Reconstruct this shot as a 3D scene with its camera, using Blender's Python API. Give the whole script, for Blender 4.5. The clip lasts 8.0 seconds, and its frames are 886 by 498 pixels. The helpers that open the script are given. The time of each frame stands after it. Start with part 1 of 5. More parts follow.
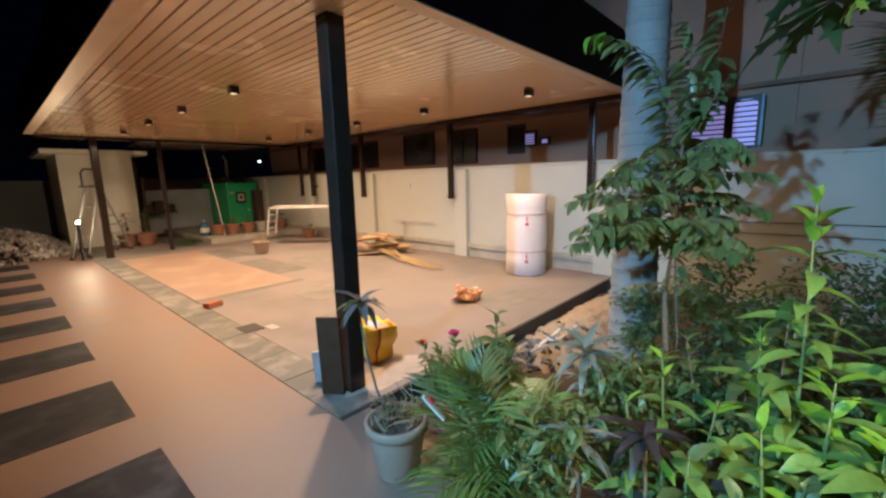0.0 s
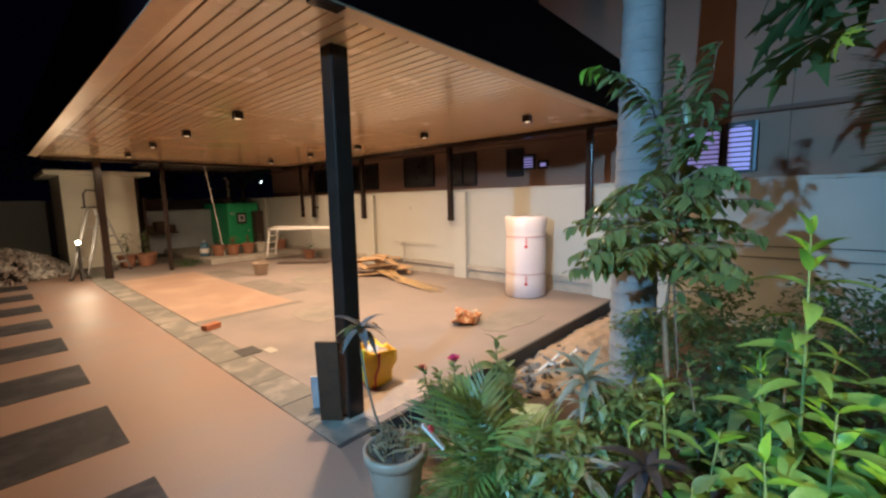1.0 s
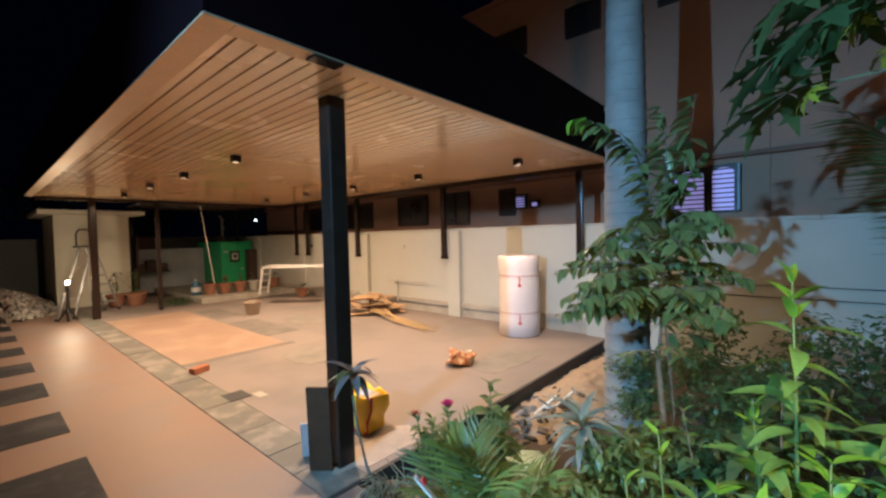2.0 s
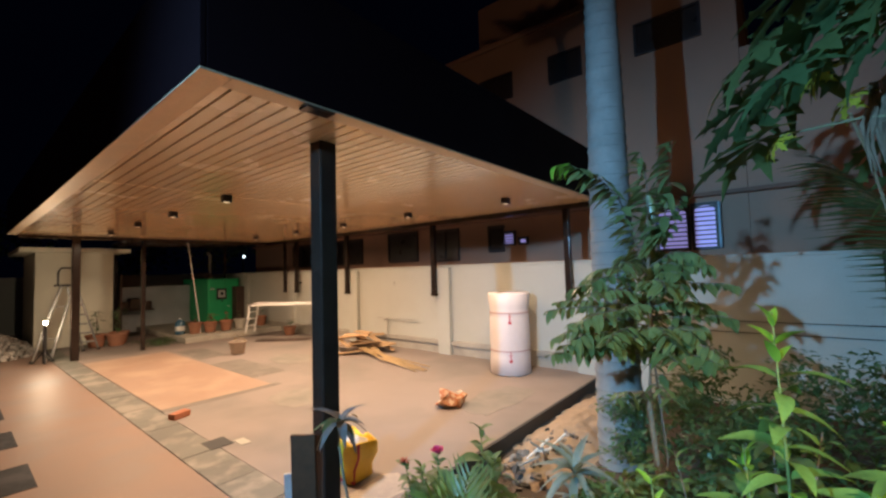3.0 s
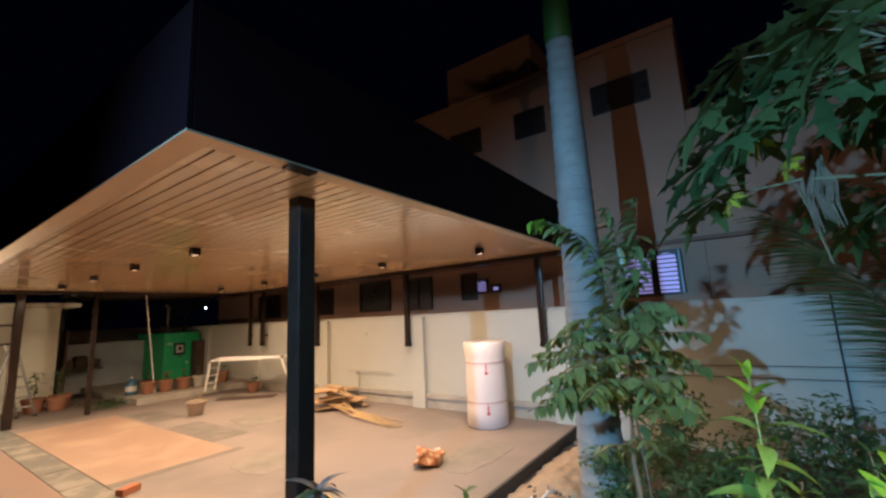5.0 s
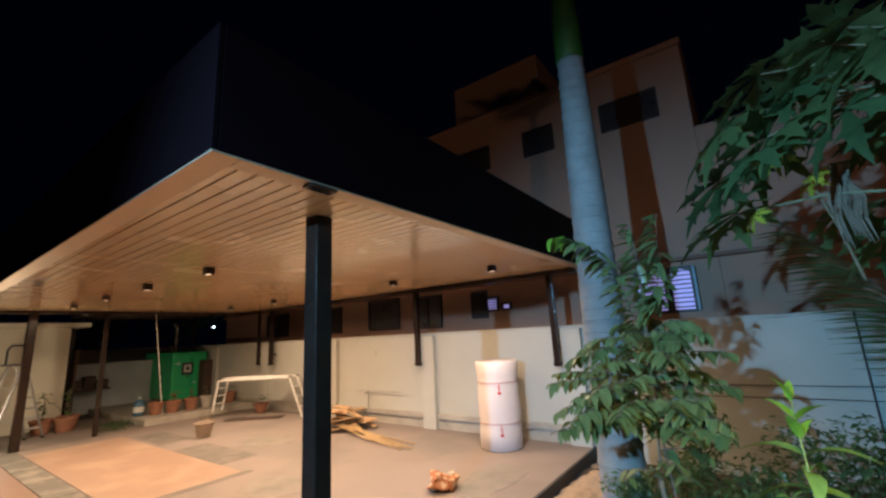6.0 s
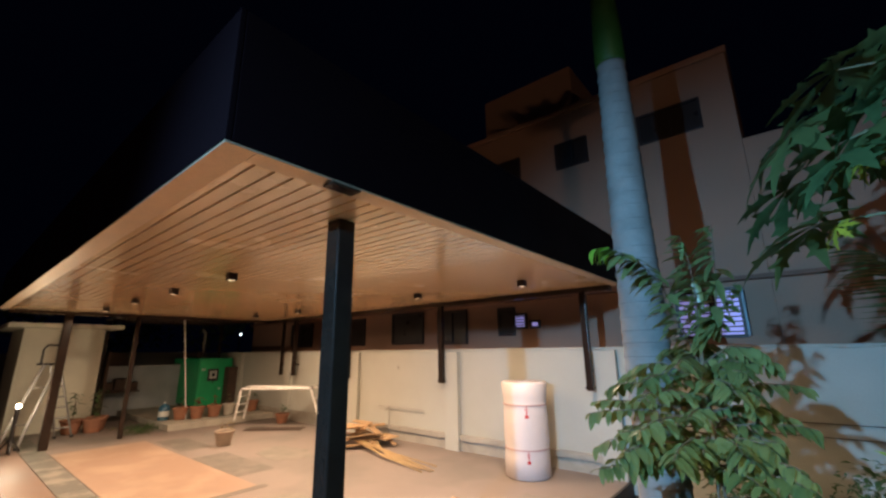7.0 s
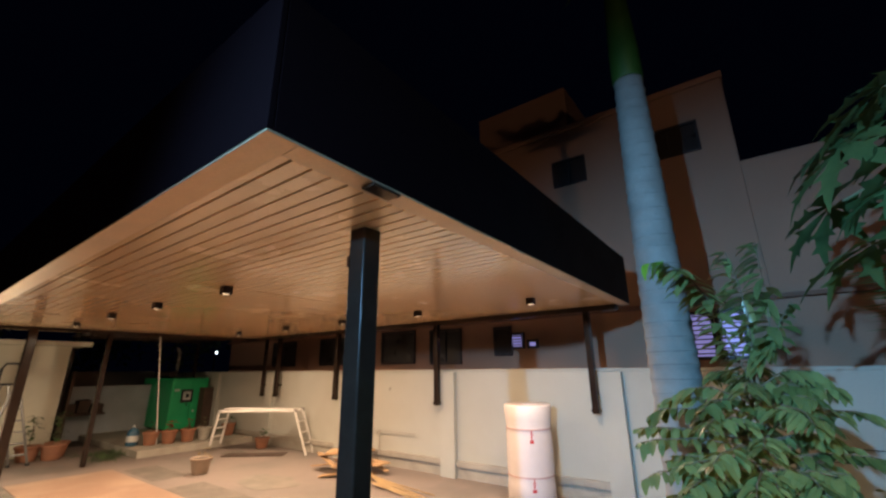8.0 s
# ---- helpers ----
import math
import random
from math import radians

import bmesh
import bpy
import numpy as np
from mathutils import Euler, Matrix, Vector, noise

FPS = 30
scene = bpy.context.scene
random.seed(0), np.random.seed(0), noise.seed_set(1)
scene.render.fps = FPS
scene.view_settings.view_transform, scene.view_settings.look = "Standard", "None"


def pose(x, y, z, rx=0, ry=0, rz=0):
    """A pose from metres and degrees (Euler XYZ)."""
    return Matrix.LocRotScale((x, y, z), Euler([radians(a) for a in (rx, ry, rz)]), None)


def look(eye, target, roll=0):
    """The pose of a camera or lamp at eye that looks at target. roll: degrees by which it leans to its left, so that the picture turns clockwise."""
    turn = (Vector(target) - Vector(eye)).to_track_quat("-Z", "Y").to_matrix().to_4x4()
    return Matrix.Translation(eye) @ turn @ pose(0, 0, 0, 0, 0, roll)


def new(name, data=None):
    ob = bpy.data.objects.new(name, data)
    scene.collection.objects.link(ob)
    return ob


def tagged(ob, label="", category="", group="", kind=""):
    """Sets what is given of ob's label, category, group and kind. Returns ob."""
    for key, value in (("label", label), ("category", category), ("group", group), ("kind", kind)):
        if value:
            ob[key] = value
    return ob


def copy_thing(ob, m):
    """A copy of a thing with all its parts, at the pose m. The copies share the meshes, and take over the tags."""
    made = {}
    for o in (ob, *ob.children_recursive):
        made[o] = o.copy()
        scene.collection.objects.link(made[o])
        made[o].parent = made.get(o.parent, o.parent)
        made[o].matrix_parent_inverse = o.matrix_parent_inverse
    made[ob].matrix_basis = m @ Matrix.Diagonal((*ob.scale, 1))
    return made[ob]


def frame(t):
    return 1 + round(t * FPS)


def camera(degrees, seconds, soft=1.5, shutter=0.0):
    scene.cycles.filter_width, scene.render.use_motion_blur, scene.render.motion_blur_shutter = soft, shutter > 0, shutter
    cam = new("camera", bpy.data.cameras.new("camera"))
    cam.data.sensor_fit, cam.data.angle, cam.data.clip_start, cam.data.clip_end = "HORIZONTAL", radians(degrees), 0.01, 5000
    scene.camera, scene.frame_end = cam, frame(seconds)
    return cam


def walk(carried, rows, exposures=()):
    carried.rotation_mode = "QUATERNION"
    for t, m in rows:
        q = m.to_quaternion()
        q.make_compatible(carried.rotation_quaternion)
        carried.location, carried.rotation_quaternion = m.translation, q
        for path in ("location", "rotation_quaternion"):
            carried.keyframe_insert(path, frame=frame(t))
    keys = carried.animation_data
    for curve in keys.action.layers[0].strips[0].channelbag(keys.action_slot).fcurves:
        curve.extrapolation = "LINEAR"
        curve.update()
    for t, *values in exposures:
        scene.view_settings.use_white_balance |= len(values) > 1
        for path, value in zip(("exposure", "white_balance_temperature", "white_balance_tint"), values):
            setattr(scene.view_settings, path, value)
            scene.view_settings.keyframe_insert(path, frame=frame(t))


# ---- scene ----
cam = camera(94.6, 8.0, soft=2.5)
PATH = [
    (0, (2.709, -1.835, 1.699), (1.385, -0.374, 1.362), -1.4),
    (0.5, (2.71, -1.842, 1.714), (1.384, -0.375, 1.419), -1.4),
    (1, (2.716, -1.849, 1.734), (1.387, -0.374, 1.495), -1.2),
    (1.5, (2.728, -1.859, 1.759), (1.404, -0.367, 1.606), -1.2),
    (3, (2.765, -1.877, 1.839), (1.492, -0.338, 1.943), -1.6),
    (3.5, (2.773, -1.88, 1.855), (1.535, -0.319, 2.034), -1.8),
    (4, (2.779, -1.884, 1.87), (1.583, -0.298, 2.111), -2.1),
    (4.5, (2.756, -1.914, 1.889), (1.603, -0.305, 2.178), -2.5),
    (6, (2.634, -1.981, 1.912), (1.489, -0.393, 2.319), -3.0),
    (6.5, (2.56, -1.86, 1.925), (1.351, -0.334, 2.384), -1.5),
    (7, (2.466, -1.793, 1.921), (1.232, -0.294, 2.404), -0.7),
    (7.5, (2.258, -1.774, 1.931), (1.108, -0.24, 2.503), -1.9),
    (8, (2.033, -1.845, 1.94), (0.893, -0.304, 2.508), -0.5),
]
walk(cam, [(t, look(eye, target, roll)) for t, eye, target, roll in PATH])

# ---- world and light ----
world = bpy.data.worlds.new("night_sky")
scene.world = world
world.use_nodes = True
world.node_tree.nodes["Background"].inputs[0].default_value = (0.12, 0.2, 0.75, 1)
world.node_tree.nodes["Background"].inputs[1].default_value = 0.002
scene.view_settings.exposure = 0.14

WARM = (1.0, 0.7, 0.46)
COOL = (0.27, 0.67, 1.12)
DOWNLIGHTS = [(-0.56, 0.41), (-2.65, 0.36), (-4.5, 0.33), (-6.25, 0.3), (-8.2, 0.3), (-0.3, 3.3), (-2.27, 3.27), (-4.17, 3.3), (-6.0, 3.3), (-7.95, 3.3)]
CEIL = 2.88


def lamp(name, kind, place, colour, watts, size, aim=None, cone=None, blend=0.3):
    data = bpy.data.lights.new(name, kind)
    data.color, data.energy, data.shadow_soft_size = colour, watts, size
    if kind == "SPOT":
        data.spot_size, data.spot_blend = radians(cone), blend
    ob = new(name, data)
    ob.matrix_basis = look(place, aim) if aim else pose(*place)
    return ob


for lx, ly in DOWNLIGHTS:
    lamp("downlight_beam", "SPOT", (lx, ly, CEIL - 0.115), WARM, 205, 0.022, (lx, ly + 1e-4, 0), 113, 0.9)
    lamp("downlight_spill", "SPOT", (lx, ly, CEIL - 0.115), WARM, 80, 0.022, (lx, ly + 1e-4, 0), 176, 0.5)
# the yard's cool flood light, high on its pole behind the walk
lamp("yard_flood_beam", "SPOT", (1.5, -5.1, 3.13), COOL, 1950, 0.05, (1.9, 3.4, 0.45), 78, 1.0)
# unseen warm fill added beyond the south wall: brown light where flood is shaded
lamp("warm_fill_beam", "SPOT", (14.0, -21.5, 7.0), (1.0, 0.6, 0.33), 1000, 0.3, (0.0, 6.5, 3.0), 60, 0.4)
# unseen warm fill lamp added behind the walk, over the near shrubs
lamp("shrub_fill_beam", "SPOT", (3.8, -2.0, 2.9), (1.0, 0.86, 0.52), 440, 0.06, (3.0, 0.1, 0.75), 66, 1.0)
lamp("work_light_bulb", "POINT", (-9.87, -0.49, 0.985), (1.0, 0.8, 0.55), 60, 0.05)


# ---- materials ----
def mat(name, colour, rough=0.6, metal=0.0, second=None, scale=4.0, amount=0.5, bump=0.0, fine=60.0, bump_fine=0.0, spec=0.5,
        third=None, third_scale=0.8, island=0.0, coat=0.0, emit=0.0, trans=0.0, distort=0.4, rough_var=0.12):
    m = bpy.data.materials.new(name)
    m.use_nodes = True
    nt = m.node_tree
    b = nt.nodes["Principled BSDF"]
    L = nt.links.new

    def node(kind, **kw):
        n = nt.nodes.new(kind)
        for k, v in kw.items():
            n.inputs[k].default_value = v
        return n

    b.inputs["Roughness"].default_value, b.inputs["Metallic"].default_value = rough, metal
    b.inputs["Specular IOR Level"].default_value, b.inputs["Coat Weight"].default_value = spec, coat
    b.inputs["Transmission Weight"].default_value = trans
    tc = node("ShaderNodeTexCoord")
    colour4 = (*colour, 1)
    second = second or tuple(c * 0.72 for c in colour)
    n1 = node("ShaderNodeTexNoise", Scale=scale, Detail=6.0, Roughness=0.6, Distortion=distort)
    L(tc.outputs["Object"], n1.inputs["Vector"])
    ramp = nt.nodes.new("ShaderNodeValToRGB")
    ramp.color_ramp.elements[0].position, ramp.color_ramp.elements[1].position = 0.5 - 0.3 * amount, 0.5 + 0.3 * amount + 0.05
    ramp.color_ramp.elements[0].color, ramp.color_ramp.elements[1].color = (*second, 1), colour4
    L(n1.outputs["Fac"], ramp.inputs["Fac"])
    out = ramp.outputs["Color"]
    if third:
        n3 = node("ShaderNodeTexNoise", Scale=third_scale, Detail=3.0, Roughness=0.55)
        L(tc.outputs["Object"], n3.inputs["Vector"])
        r3 = nt.nodes.new("ShaderNodeMapRange")
        r3.inputs[1].default_value, r3.inputs[2].default_value = 0.48, 0.62
        L(n3.outputs["Fac"], r3.inputs["Value"])
        mx = nt.nodes.new("ShaderNodeMix")
        mx.data_type = "RGBA"
        L(r3.outputs["Result"], mx.inputs["Factor"])
        L(out, mx.inputs["A"])
        mx.inputs["B"].default_value = (*third, 1)
        out = mx.outputs["Result"]
    n2 = node("ShaderNodeTexNoise", Scale=fine, Detail=4.0, Roughness=0.7)
    L(tc.outputs["Object"], n2.inputs["Vector"])
    mr = nt.nodes.new("ShaderNodeMapRange")
    mr.inputs[3].default_value, mr.inputs[4].default_value = 0.82, 1.15
    L(n2.outputs["Fac"], mr.inputs["Value"])
    mul = nt.nodes.new("ShaderNodeMix")
    mul.data_type, mul.blend_type = "RGBA", "MULTIPLY"
    mul.inputs["Factor"].default_value = 1.0
    L(out, mul.inputs["A"])
    L(mr.outputs["Result"], mul.inputs["B"])
    out = mul.outputs["Result"]
    if island:
        info = nt.nodes.new("ShaderNodeObjectInfo")
        geo = nt.nodes.new("ShaderNodeNewGeometry")
        add = nt.nodes.new("ShaderNodeMath")
        L(info.outputs["Random"], add.inputs[0])
        L(geo.outputs["Random Per Island"], add.inputs[1])
        rng = nt.nodes.new("ShaderNodeMapRange")
        rng.inputs[2].default_value = 2.0
        rng.inputs[3].default_value, rng.inputs[4].default_value = 1.0 - island, 1.0 + island
        L(add.outputs["Value"], rng.inputs["Value"])
        m2 = nt.nodes.new("ShaderNodeMix")
        m2.data_type, m2.blend_type = "RGBA", "MULTIPLY"
        m2.inputs["Factor"].default_value = 1.0
        L(out, m2.inputs["A"])
        L(rng.outputs["Result"], m2.inputs["B"])
        out = m2.outputs["Result"]
    L(out, b.inputs["Base Color"])
    rr = nt.nodes.new("ShaderNodeMapRange")
    rr.inputs[3].default_value, rr.inputs[4].default_value = max(0.02, rough - rough_var), min(1, rough + rough_var)
    L(n1.outputs["Fac"], rr.inputs["Value"])
    L(rr.outputs["Result"], b.inputs["Roughness"])
    if bump or bump_fine:
        last = None
        for n, d, s in ((n1, bump, 0.02), (n2, bump_fine, 0.004)):
            if d:
                bp = nt.nodes.new("ShaderNodeBump")
                bp.inputs["Strength"].default_value, bp.inputs["Distance"].default_value = d, s
                L(n.outputs["Fac"], bp.inputs["Height"])
                if last:
                    L(last, bp.inputs["Normal"])
                last = bp.outputs["Normal"]
        L(last, b.inputs["Normal"])
    if emit:
        b.inputs["Emission Color"].default_value, b.inputs["Emission Strength"].default_value = colour4, emit
    return m


def leaf_mat(name, colour, second, rough=0.38, scale=9.0):
    m = mat(name, colour, rough, second=second, scale=scale, amount=0.8, fine=40, island=0.3, bump=0.15, spec=0.45)
    nt = m.node_tree
    b = nt.nodes["Principled BSDF"]
    tr = nt.nodes.new("ShaderNodeBsdfTranslucent")
    tr.inputs["Color"].default_value = (colour[0] * 1.5, colour[1] * 1.5, colour[2] * 0.7, 1)
    ms = nt.nodes.new("ShaderNodeMixShader")
    ms.inputs[0].default_value = 0.22
    nt.links.new(b.outputs[0], ms.inputs[1])
    nt.links.new(tr.outputs[0], ms.inputs[2])
    nt.links.new(ms.outputs[0], nt.nodes["Material Output"].inputs[0])
    return m


M_DRIVE = mat("terracotta_screed", (0.28, 0.178, 0.133), 0.48, second=(0.215, 0.142, 0.11), scale=1.3, amount=0.9, bump=0.15, bump_fine=0.3, third=(0.22, 0.16, 0.135), third_scale=0.9)
M_SLABFLOOR = mat("raw_concrete_floor", (0.29, 0.238, 0.214), 0.62, second=(0.22, 0.182, 0.164), scale=1.1, amount=1.0, bump=0.3, bump_fine=0.5, third=(0.2, 0.174, 0.158), third_scale=0.6)
M_SCREED = mat("fresh_orange_screed", (0.355, 0.235, 0.17), 0.5, second=(0.29, 0.195, 0.145), scale=2.4, amount=0.9, bump=0.15, bump_fine=0.3, third=(0.385, 0.27, 0.2), third_scale=0.9)
M_DAMP = mat("damp_cement", (0.13, 0.12, 0.105), 0.6, second=(0.18, 0.155, 0.135), scale=3, bump=0.3, bump_fine=0.4)
M_SLATE = mat("grey_slate", (0.165, 0.158, 0.135), 0.6, second=(0.12, 0.115, 0.1), scale=4, amount=0.8, bump=0.25, bump_fine=0.4, island=0.25, third=(0.25, 0.225, 0.19), third_scale=2.6)
M_GRANITE = mat("dark_granite", (0.02, 0.021, 0.027), 0.62, second=(0.012, 0.013, 0.017), scale=6, amount=0.8, bump=0.2, bump_fine=0.4, spec=0.3, third=(0.045, 0.045, 0.05), third_scale=2.6)
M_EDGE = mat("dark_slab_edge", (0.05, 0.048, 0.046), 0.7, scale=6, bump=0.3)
M_SOIL = mat("garden_soil", (0.11, 0.08, 0.06), 0.95, second=(0.05, 0.04, 0.03), scale=3, amount=1, bump=0.9, bump_fine=0.9)
M_SAND = mat("building_sand", (0.42, 0.31, 0.21), 0.95, second=(0.3, 0.22, 0.15), scale=6, bump=0.8, bump_fine=0.8)
M_WALL = mat("cream_wall_paint", (0.52, 0.53, 0.48), 0.85, second=(0.46, 0.47, 0.425), scale=0.9, amount=1, bump=0.1, bump_fine=0.25, third=(0.46, 0.46, 0.405), third_scale=0.6)
M_PLINTH = mat("stained_plinth", (0.5, 0.47, 0.4), 0.9, second=(0.3, 0.28, 0.24), scale=2.2, amount=0.9, bump=0.3, bump_fine=0.4)
M_ROOM = mat("pale_room_plaster", (0.7, 0.68, 0.56), 0.85, second=(0.62, 0.6, 0.5), scale=1.2, bump_fine=0.25)
M_BLACK = mat("black_painted_steel", (0.022, 0.013, 0.01), 0.2, second=(0.028, 0.018, 0.014), scale=7, spec=0.3, rough_var=0.04)
M_FASCIA = mat("black_cladding", (0.0066, 0.0032, 0.0043), 0.5, second=(0.0078, 0.0038, 0.005), scale=2, bump=0.05, spec=0.04)
M_PVC = mat("wood_tone_ceiling_panel", (0.98, 0.69, 0.405), 0.26, second=(0.97, 0.66, 0.38), scale=1.2, amount=0.9, fine=90, spec=0.6, coat=0.5, rough_var=0.06)
coat = M_PVC.node_tree.nodes["Principled BSDF"].inputs
coat["Coat Weight"].default_value, coat["Coat Roughness"].default_value, coat["Coat IOR"].default_value = 1.0, 0.14, 1.75
M_GROOVESHADE = mat("ceiling_groove_shade", (0.42, 0.26, 0.15), 0.8)
M_TRIM = mat("wood_tone_metal_trim", (0.74, 0.56, 0.39), 0.42, metal=0.55, second=(0.5, 0.38, 0.27), scale=2.2, amount=1.0, bump=0.5, rough_var=0.2)
M_NEIGH = mat("pinkish_wall_paint", (0.48, 0.29, 0.21), 0.85, second=(0.4, 0.24, 0.175), scale=0.7, amount=1, bump_fine=0.2, third=(0.43, 0.265, 0.2), third_scale=0.4)
M_BROWNSHADE = mat("brown_sunshade_paint", (0.3, 0.17, 0.12), 0.8, second=(0.22, 0.12, 0.09), scale=1.5)
M_DARKGLASS = mat("dark_window_glass", (0.05, 0.04, 0.04), 0.3, scale=2)
M_WINFRAME = mat("dark_window_frame", (0.05, 0.04, 0.045), 0.5)
M_BLUEFRAME = mat("pale_blue_window_frame", (0.32, 0.45, 0.55), 0.5)
M_LITGLASS = mat("lit_curtained_glass", (0.52, 0.48, 1.0), 0.4, second=(0.36, 0.3, 0.8), scale=5, emit=0.0)
M_GREEN = mat("green_enamel", (0.025, 0.52, 0.2), 0.42, second=(0.02, 0.44, 0.17), scale=2.5, bump=0.05)
M_WHITEPLASTIC = mat("white_foam_wrap", (0.74, 0.69, 0.7), 0.55, second=(0.66, 0.61, 0.63), scale=5, amount=0.8, bump=0.35, fine=120, bump_fine=0.25)
M_PINKSTRAP = mat("pinkish_strap", (0.62, 0.42, 0.42), 0.6)
M_RED = mat("red_print", (0.6, 0.05, 0.06), 0.6)
M_BULB = mat("lit_bulb", (1.0, 0.86, 0.66), 0.4, emit=0.0)


def glow(m, colour, strength):
    b = m.node_tree.nodes["Principled BSDF"]
    b.inputs["Emission Color"].default_value, b.inputs["Emission Strength"].default_value = (*colour, 1), strength
    return m


glow(M_LITGLASS, (0.46, 0.42, 1.0), 0.42)
glow(M_BULB, (1.0, 0.85, 0.65), 30)
M_LENS = glow(mat("lit_downlight_lens", (1.0, 0.8, 0.55), 0.4), (1.0, 0.76, 0.48), 1.2)
M_FARBULB = glow(mat("lit_street_bulb", (0.8, 0.9, 1.0), 0.4), (0.75, 0.9, 1.0), 6)


# ---- builders ----
def link(bm, name, material, parent=None, label="", smooth=False):
    me = bpy.data.meshes.new(name)
    bm.to_mesh(me)
    bm.free()
    me.materials.append(material)
    if smooth:
        for p in me.polygons:
            p.use_smooth = True
    ob = new(name, me)
    if parent:
        ob.parent = parent
    if label:
        tagged(ob, label)
    return ob


def part(name, bm, material, parent, label="", smooth=False):
    return link(bm, name, material, parent, label, smooth)


def thing(name, place, label, category, group="", kind="", rz=0.0):
    ob = new(name)
    ob.empty_display_size = 0.1
    ob.matrix_basis = pose(*place, 0, 0, rz)
    return tagged(ob, label, category, group, kind)


def box(bm, x0, x1, y0, y1, z0, z1, bevel=0.0, m=None, steps=2):
    mid = Matrix.Translation(((x0 + x1) / 2, (y0 + y1) / 2, (z0 + z1) / 2)) @ Matrix.Diagonal((abs(x1 - x0), abs(y1 - y0), abs(z1 - z0), 1))
    got = bmesh.ops.create_cube(bm, size=1.0, matrix=(m @ mid) if m else mid)
    if bevel:
        edges = list({e for v in got["verts"] for e in v.link_edges})
        bmesh.ops.bevel(bm, geom=edges, offset=bevel, segments=steps, affect="EDGES", profile=0.6)
    return bm


def bx(x0, x1, y0, y1, z0, z1, bevel=0.0, m=None, steps=2):
    return box(bmesh.new(), x0, x1, y0, y1, z0, z1, bevel, m, steps)


def tube(bm, points, radii, sides=10, cap=True):
    """A round limb along points with a radius at each."""
    rings = []
    for i, p in enumerate(points):
        p = Vector(p)
        a, b = Vector(points[max(i - 1, 0)]), Vector(points[min(i + 1, len(points) - 1)])
        q = (b - a).to_track_quat("Z", "Y")
        r = radii[i] if isinstance(radii, (list, tuple)) else radii
        rings.append([bm.verts.new(p + q @ Vector((r * math.cos(2 * math.pi * k / sides), r * math.sin(2 * math.pi * k / sides), 0))) for k in range(sides)])
    for a, b in zip(rings, rings[1:]):
        for k in range(sides):
            bm.faces.new((a[k], a[(k + 1) % sides], b[(k + 1) % sides], b[k]))
    if cap:
        bm.faces.new(rings[0][::-1])
        bm.faces.new(rings[-1])
    return bm


def lathe(bm, profile, sides=24, at=(0, 0, 0)):
    """Turns a profile of (radius, height) round the upright axis."""
    rings = [[bm.verts.new((at[0] + r * math.cos(2 * math.pi * k / sides), at[1] + r * math.sin(2 * math.pi * k / sides), at[2] + z)) for k in range(sides)] for r, z in profile]
    for a, b in zip(rings, rings[1:]):
        for k in range(sides):
            bm.faces.new((a[k], a[(k + 1) % sides], b[(k + 1) % sides], b[k]))
    bm.faces.new(rings[0][::-1])
    bm.faces.new(rings[-1])
    return bm


def sheet(x0, x1, y0, y1, nx, ny, z, hump):
    """A ground sheet with relief hump(x, y)."""
    bm = bmesh.new()
    grid = [[bm.verts.new((x0 + (x1 - x0) * i / nx, y0 + (y1 - y0) * j / ny, z + hump(x0 + (x1 - x0) * i / nx, y0 + (y1 - y0) * j / ny))) for j in range(ny + 1)] for i in range(nx + 1)]
    for i in range(nx):
        for j in range(ny):
            bm.faces.new((grid[i][j], grid[i + 1][j], grid[i + 1][j + 1], grid[i][j + 1]))
    return bm


# ---- ground and floors ----
def far_ground():
    return bx(-300, 300, -300, 300, -0.6, -0.3)


tagged(link(far_ground(), "ground", M_SOIL), "dark bare earth round the yard at night", "ground", kind="structure")
soil = sheet(0.33, 9.0, -0.3, 5.2, 90, 60, -0.12, lambda x, y: 0.07 * noise.noise((x * 1.7, y * 1.7, 0)) + 0.03 * noise.noise((x * 6, y * 6, 3)) - 0.05)
tagged(link(soil, "garden_bed", M_SOIL, smooth=True), "dark crumbly soil of the planted garden bed", "garden bed", kind="structure")
drive = tagged(link(bx(-30, 12, -20, -0.345, -0.29, 0), "driveway", M_DRIVE), "smooth terracotta-toned concrete driveway", "driveway", kind="structure")
deck = tagged(link(bx(-13.5, 0.29, 0.03, 5.2, -0.29, 0), "floor", M_SLABFLOOR), "raw concrete floor slab under the canopy, dusty", "floor", kind="structure")
part("apron", bx(0.333, 1.42, -0.345, -0.1, -0.29, -0.003, 0.004), M_DRIVE, drive)
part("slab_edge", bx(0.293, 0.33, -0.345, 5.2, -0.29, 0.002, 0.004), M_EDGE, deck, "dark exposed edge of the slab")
part("screed_panel", bx(-9.2, -4.0, 0.04, 1.64, -0.02, 0.006, 0.003), M_SCREED, deck, "fresh orange-toned screed panel")
part("damp_patch", bx(-4.0, -3.86, 0.04, 1.75, -0.02, 0.004), M_DAMP, deck, "dark cement joint strip")
part("damp_patch", bx(-6.6, -4.7, 1.66, 2.3, -0.02, 0.003), M_DAMP, deck)
part("damp_patch", bx(-8.9, -7.4, 1.75, 2.35, -0.02, 0.003), M_DAMP, deck)
part("left_floor_strip", bx(-30, -13.5, -0.345, 12, -0.29, -0.01), M_SOIL, deck, "earth beside the slab")

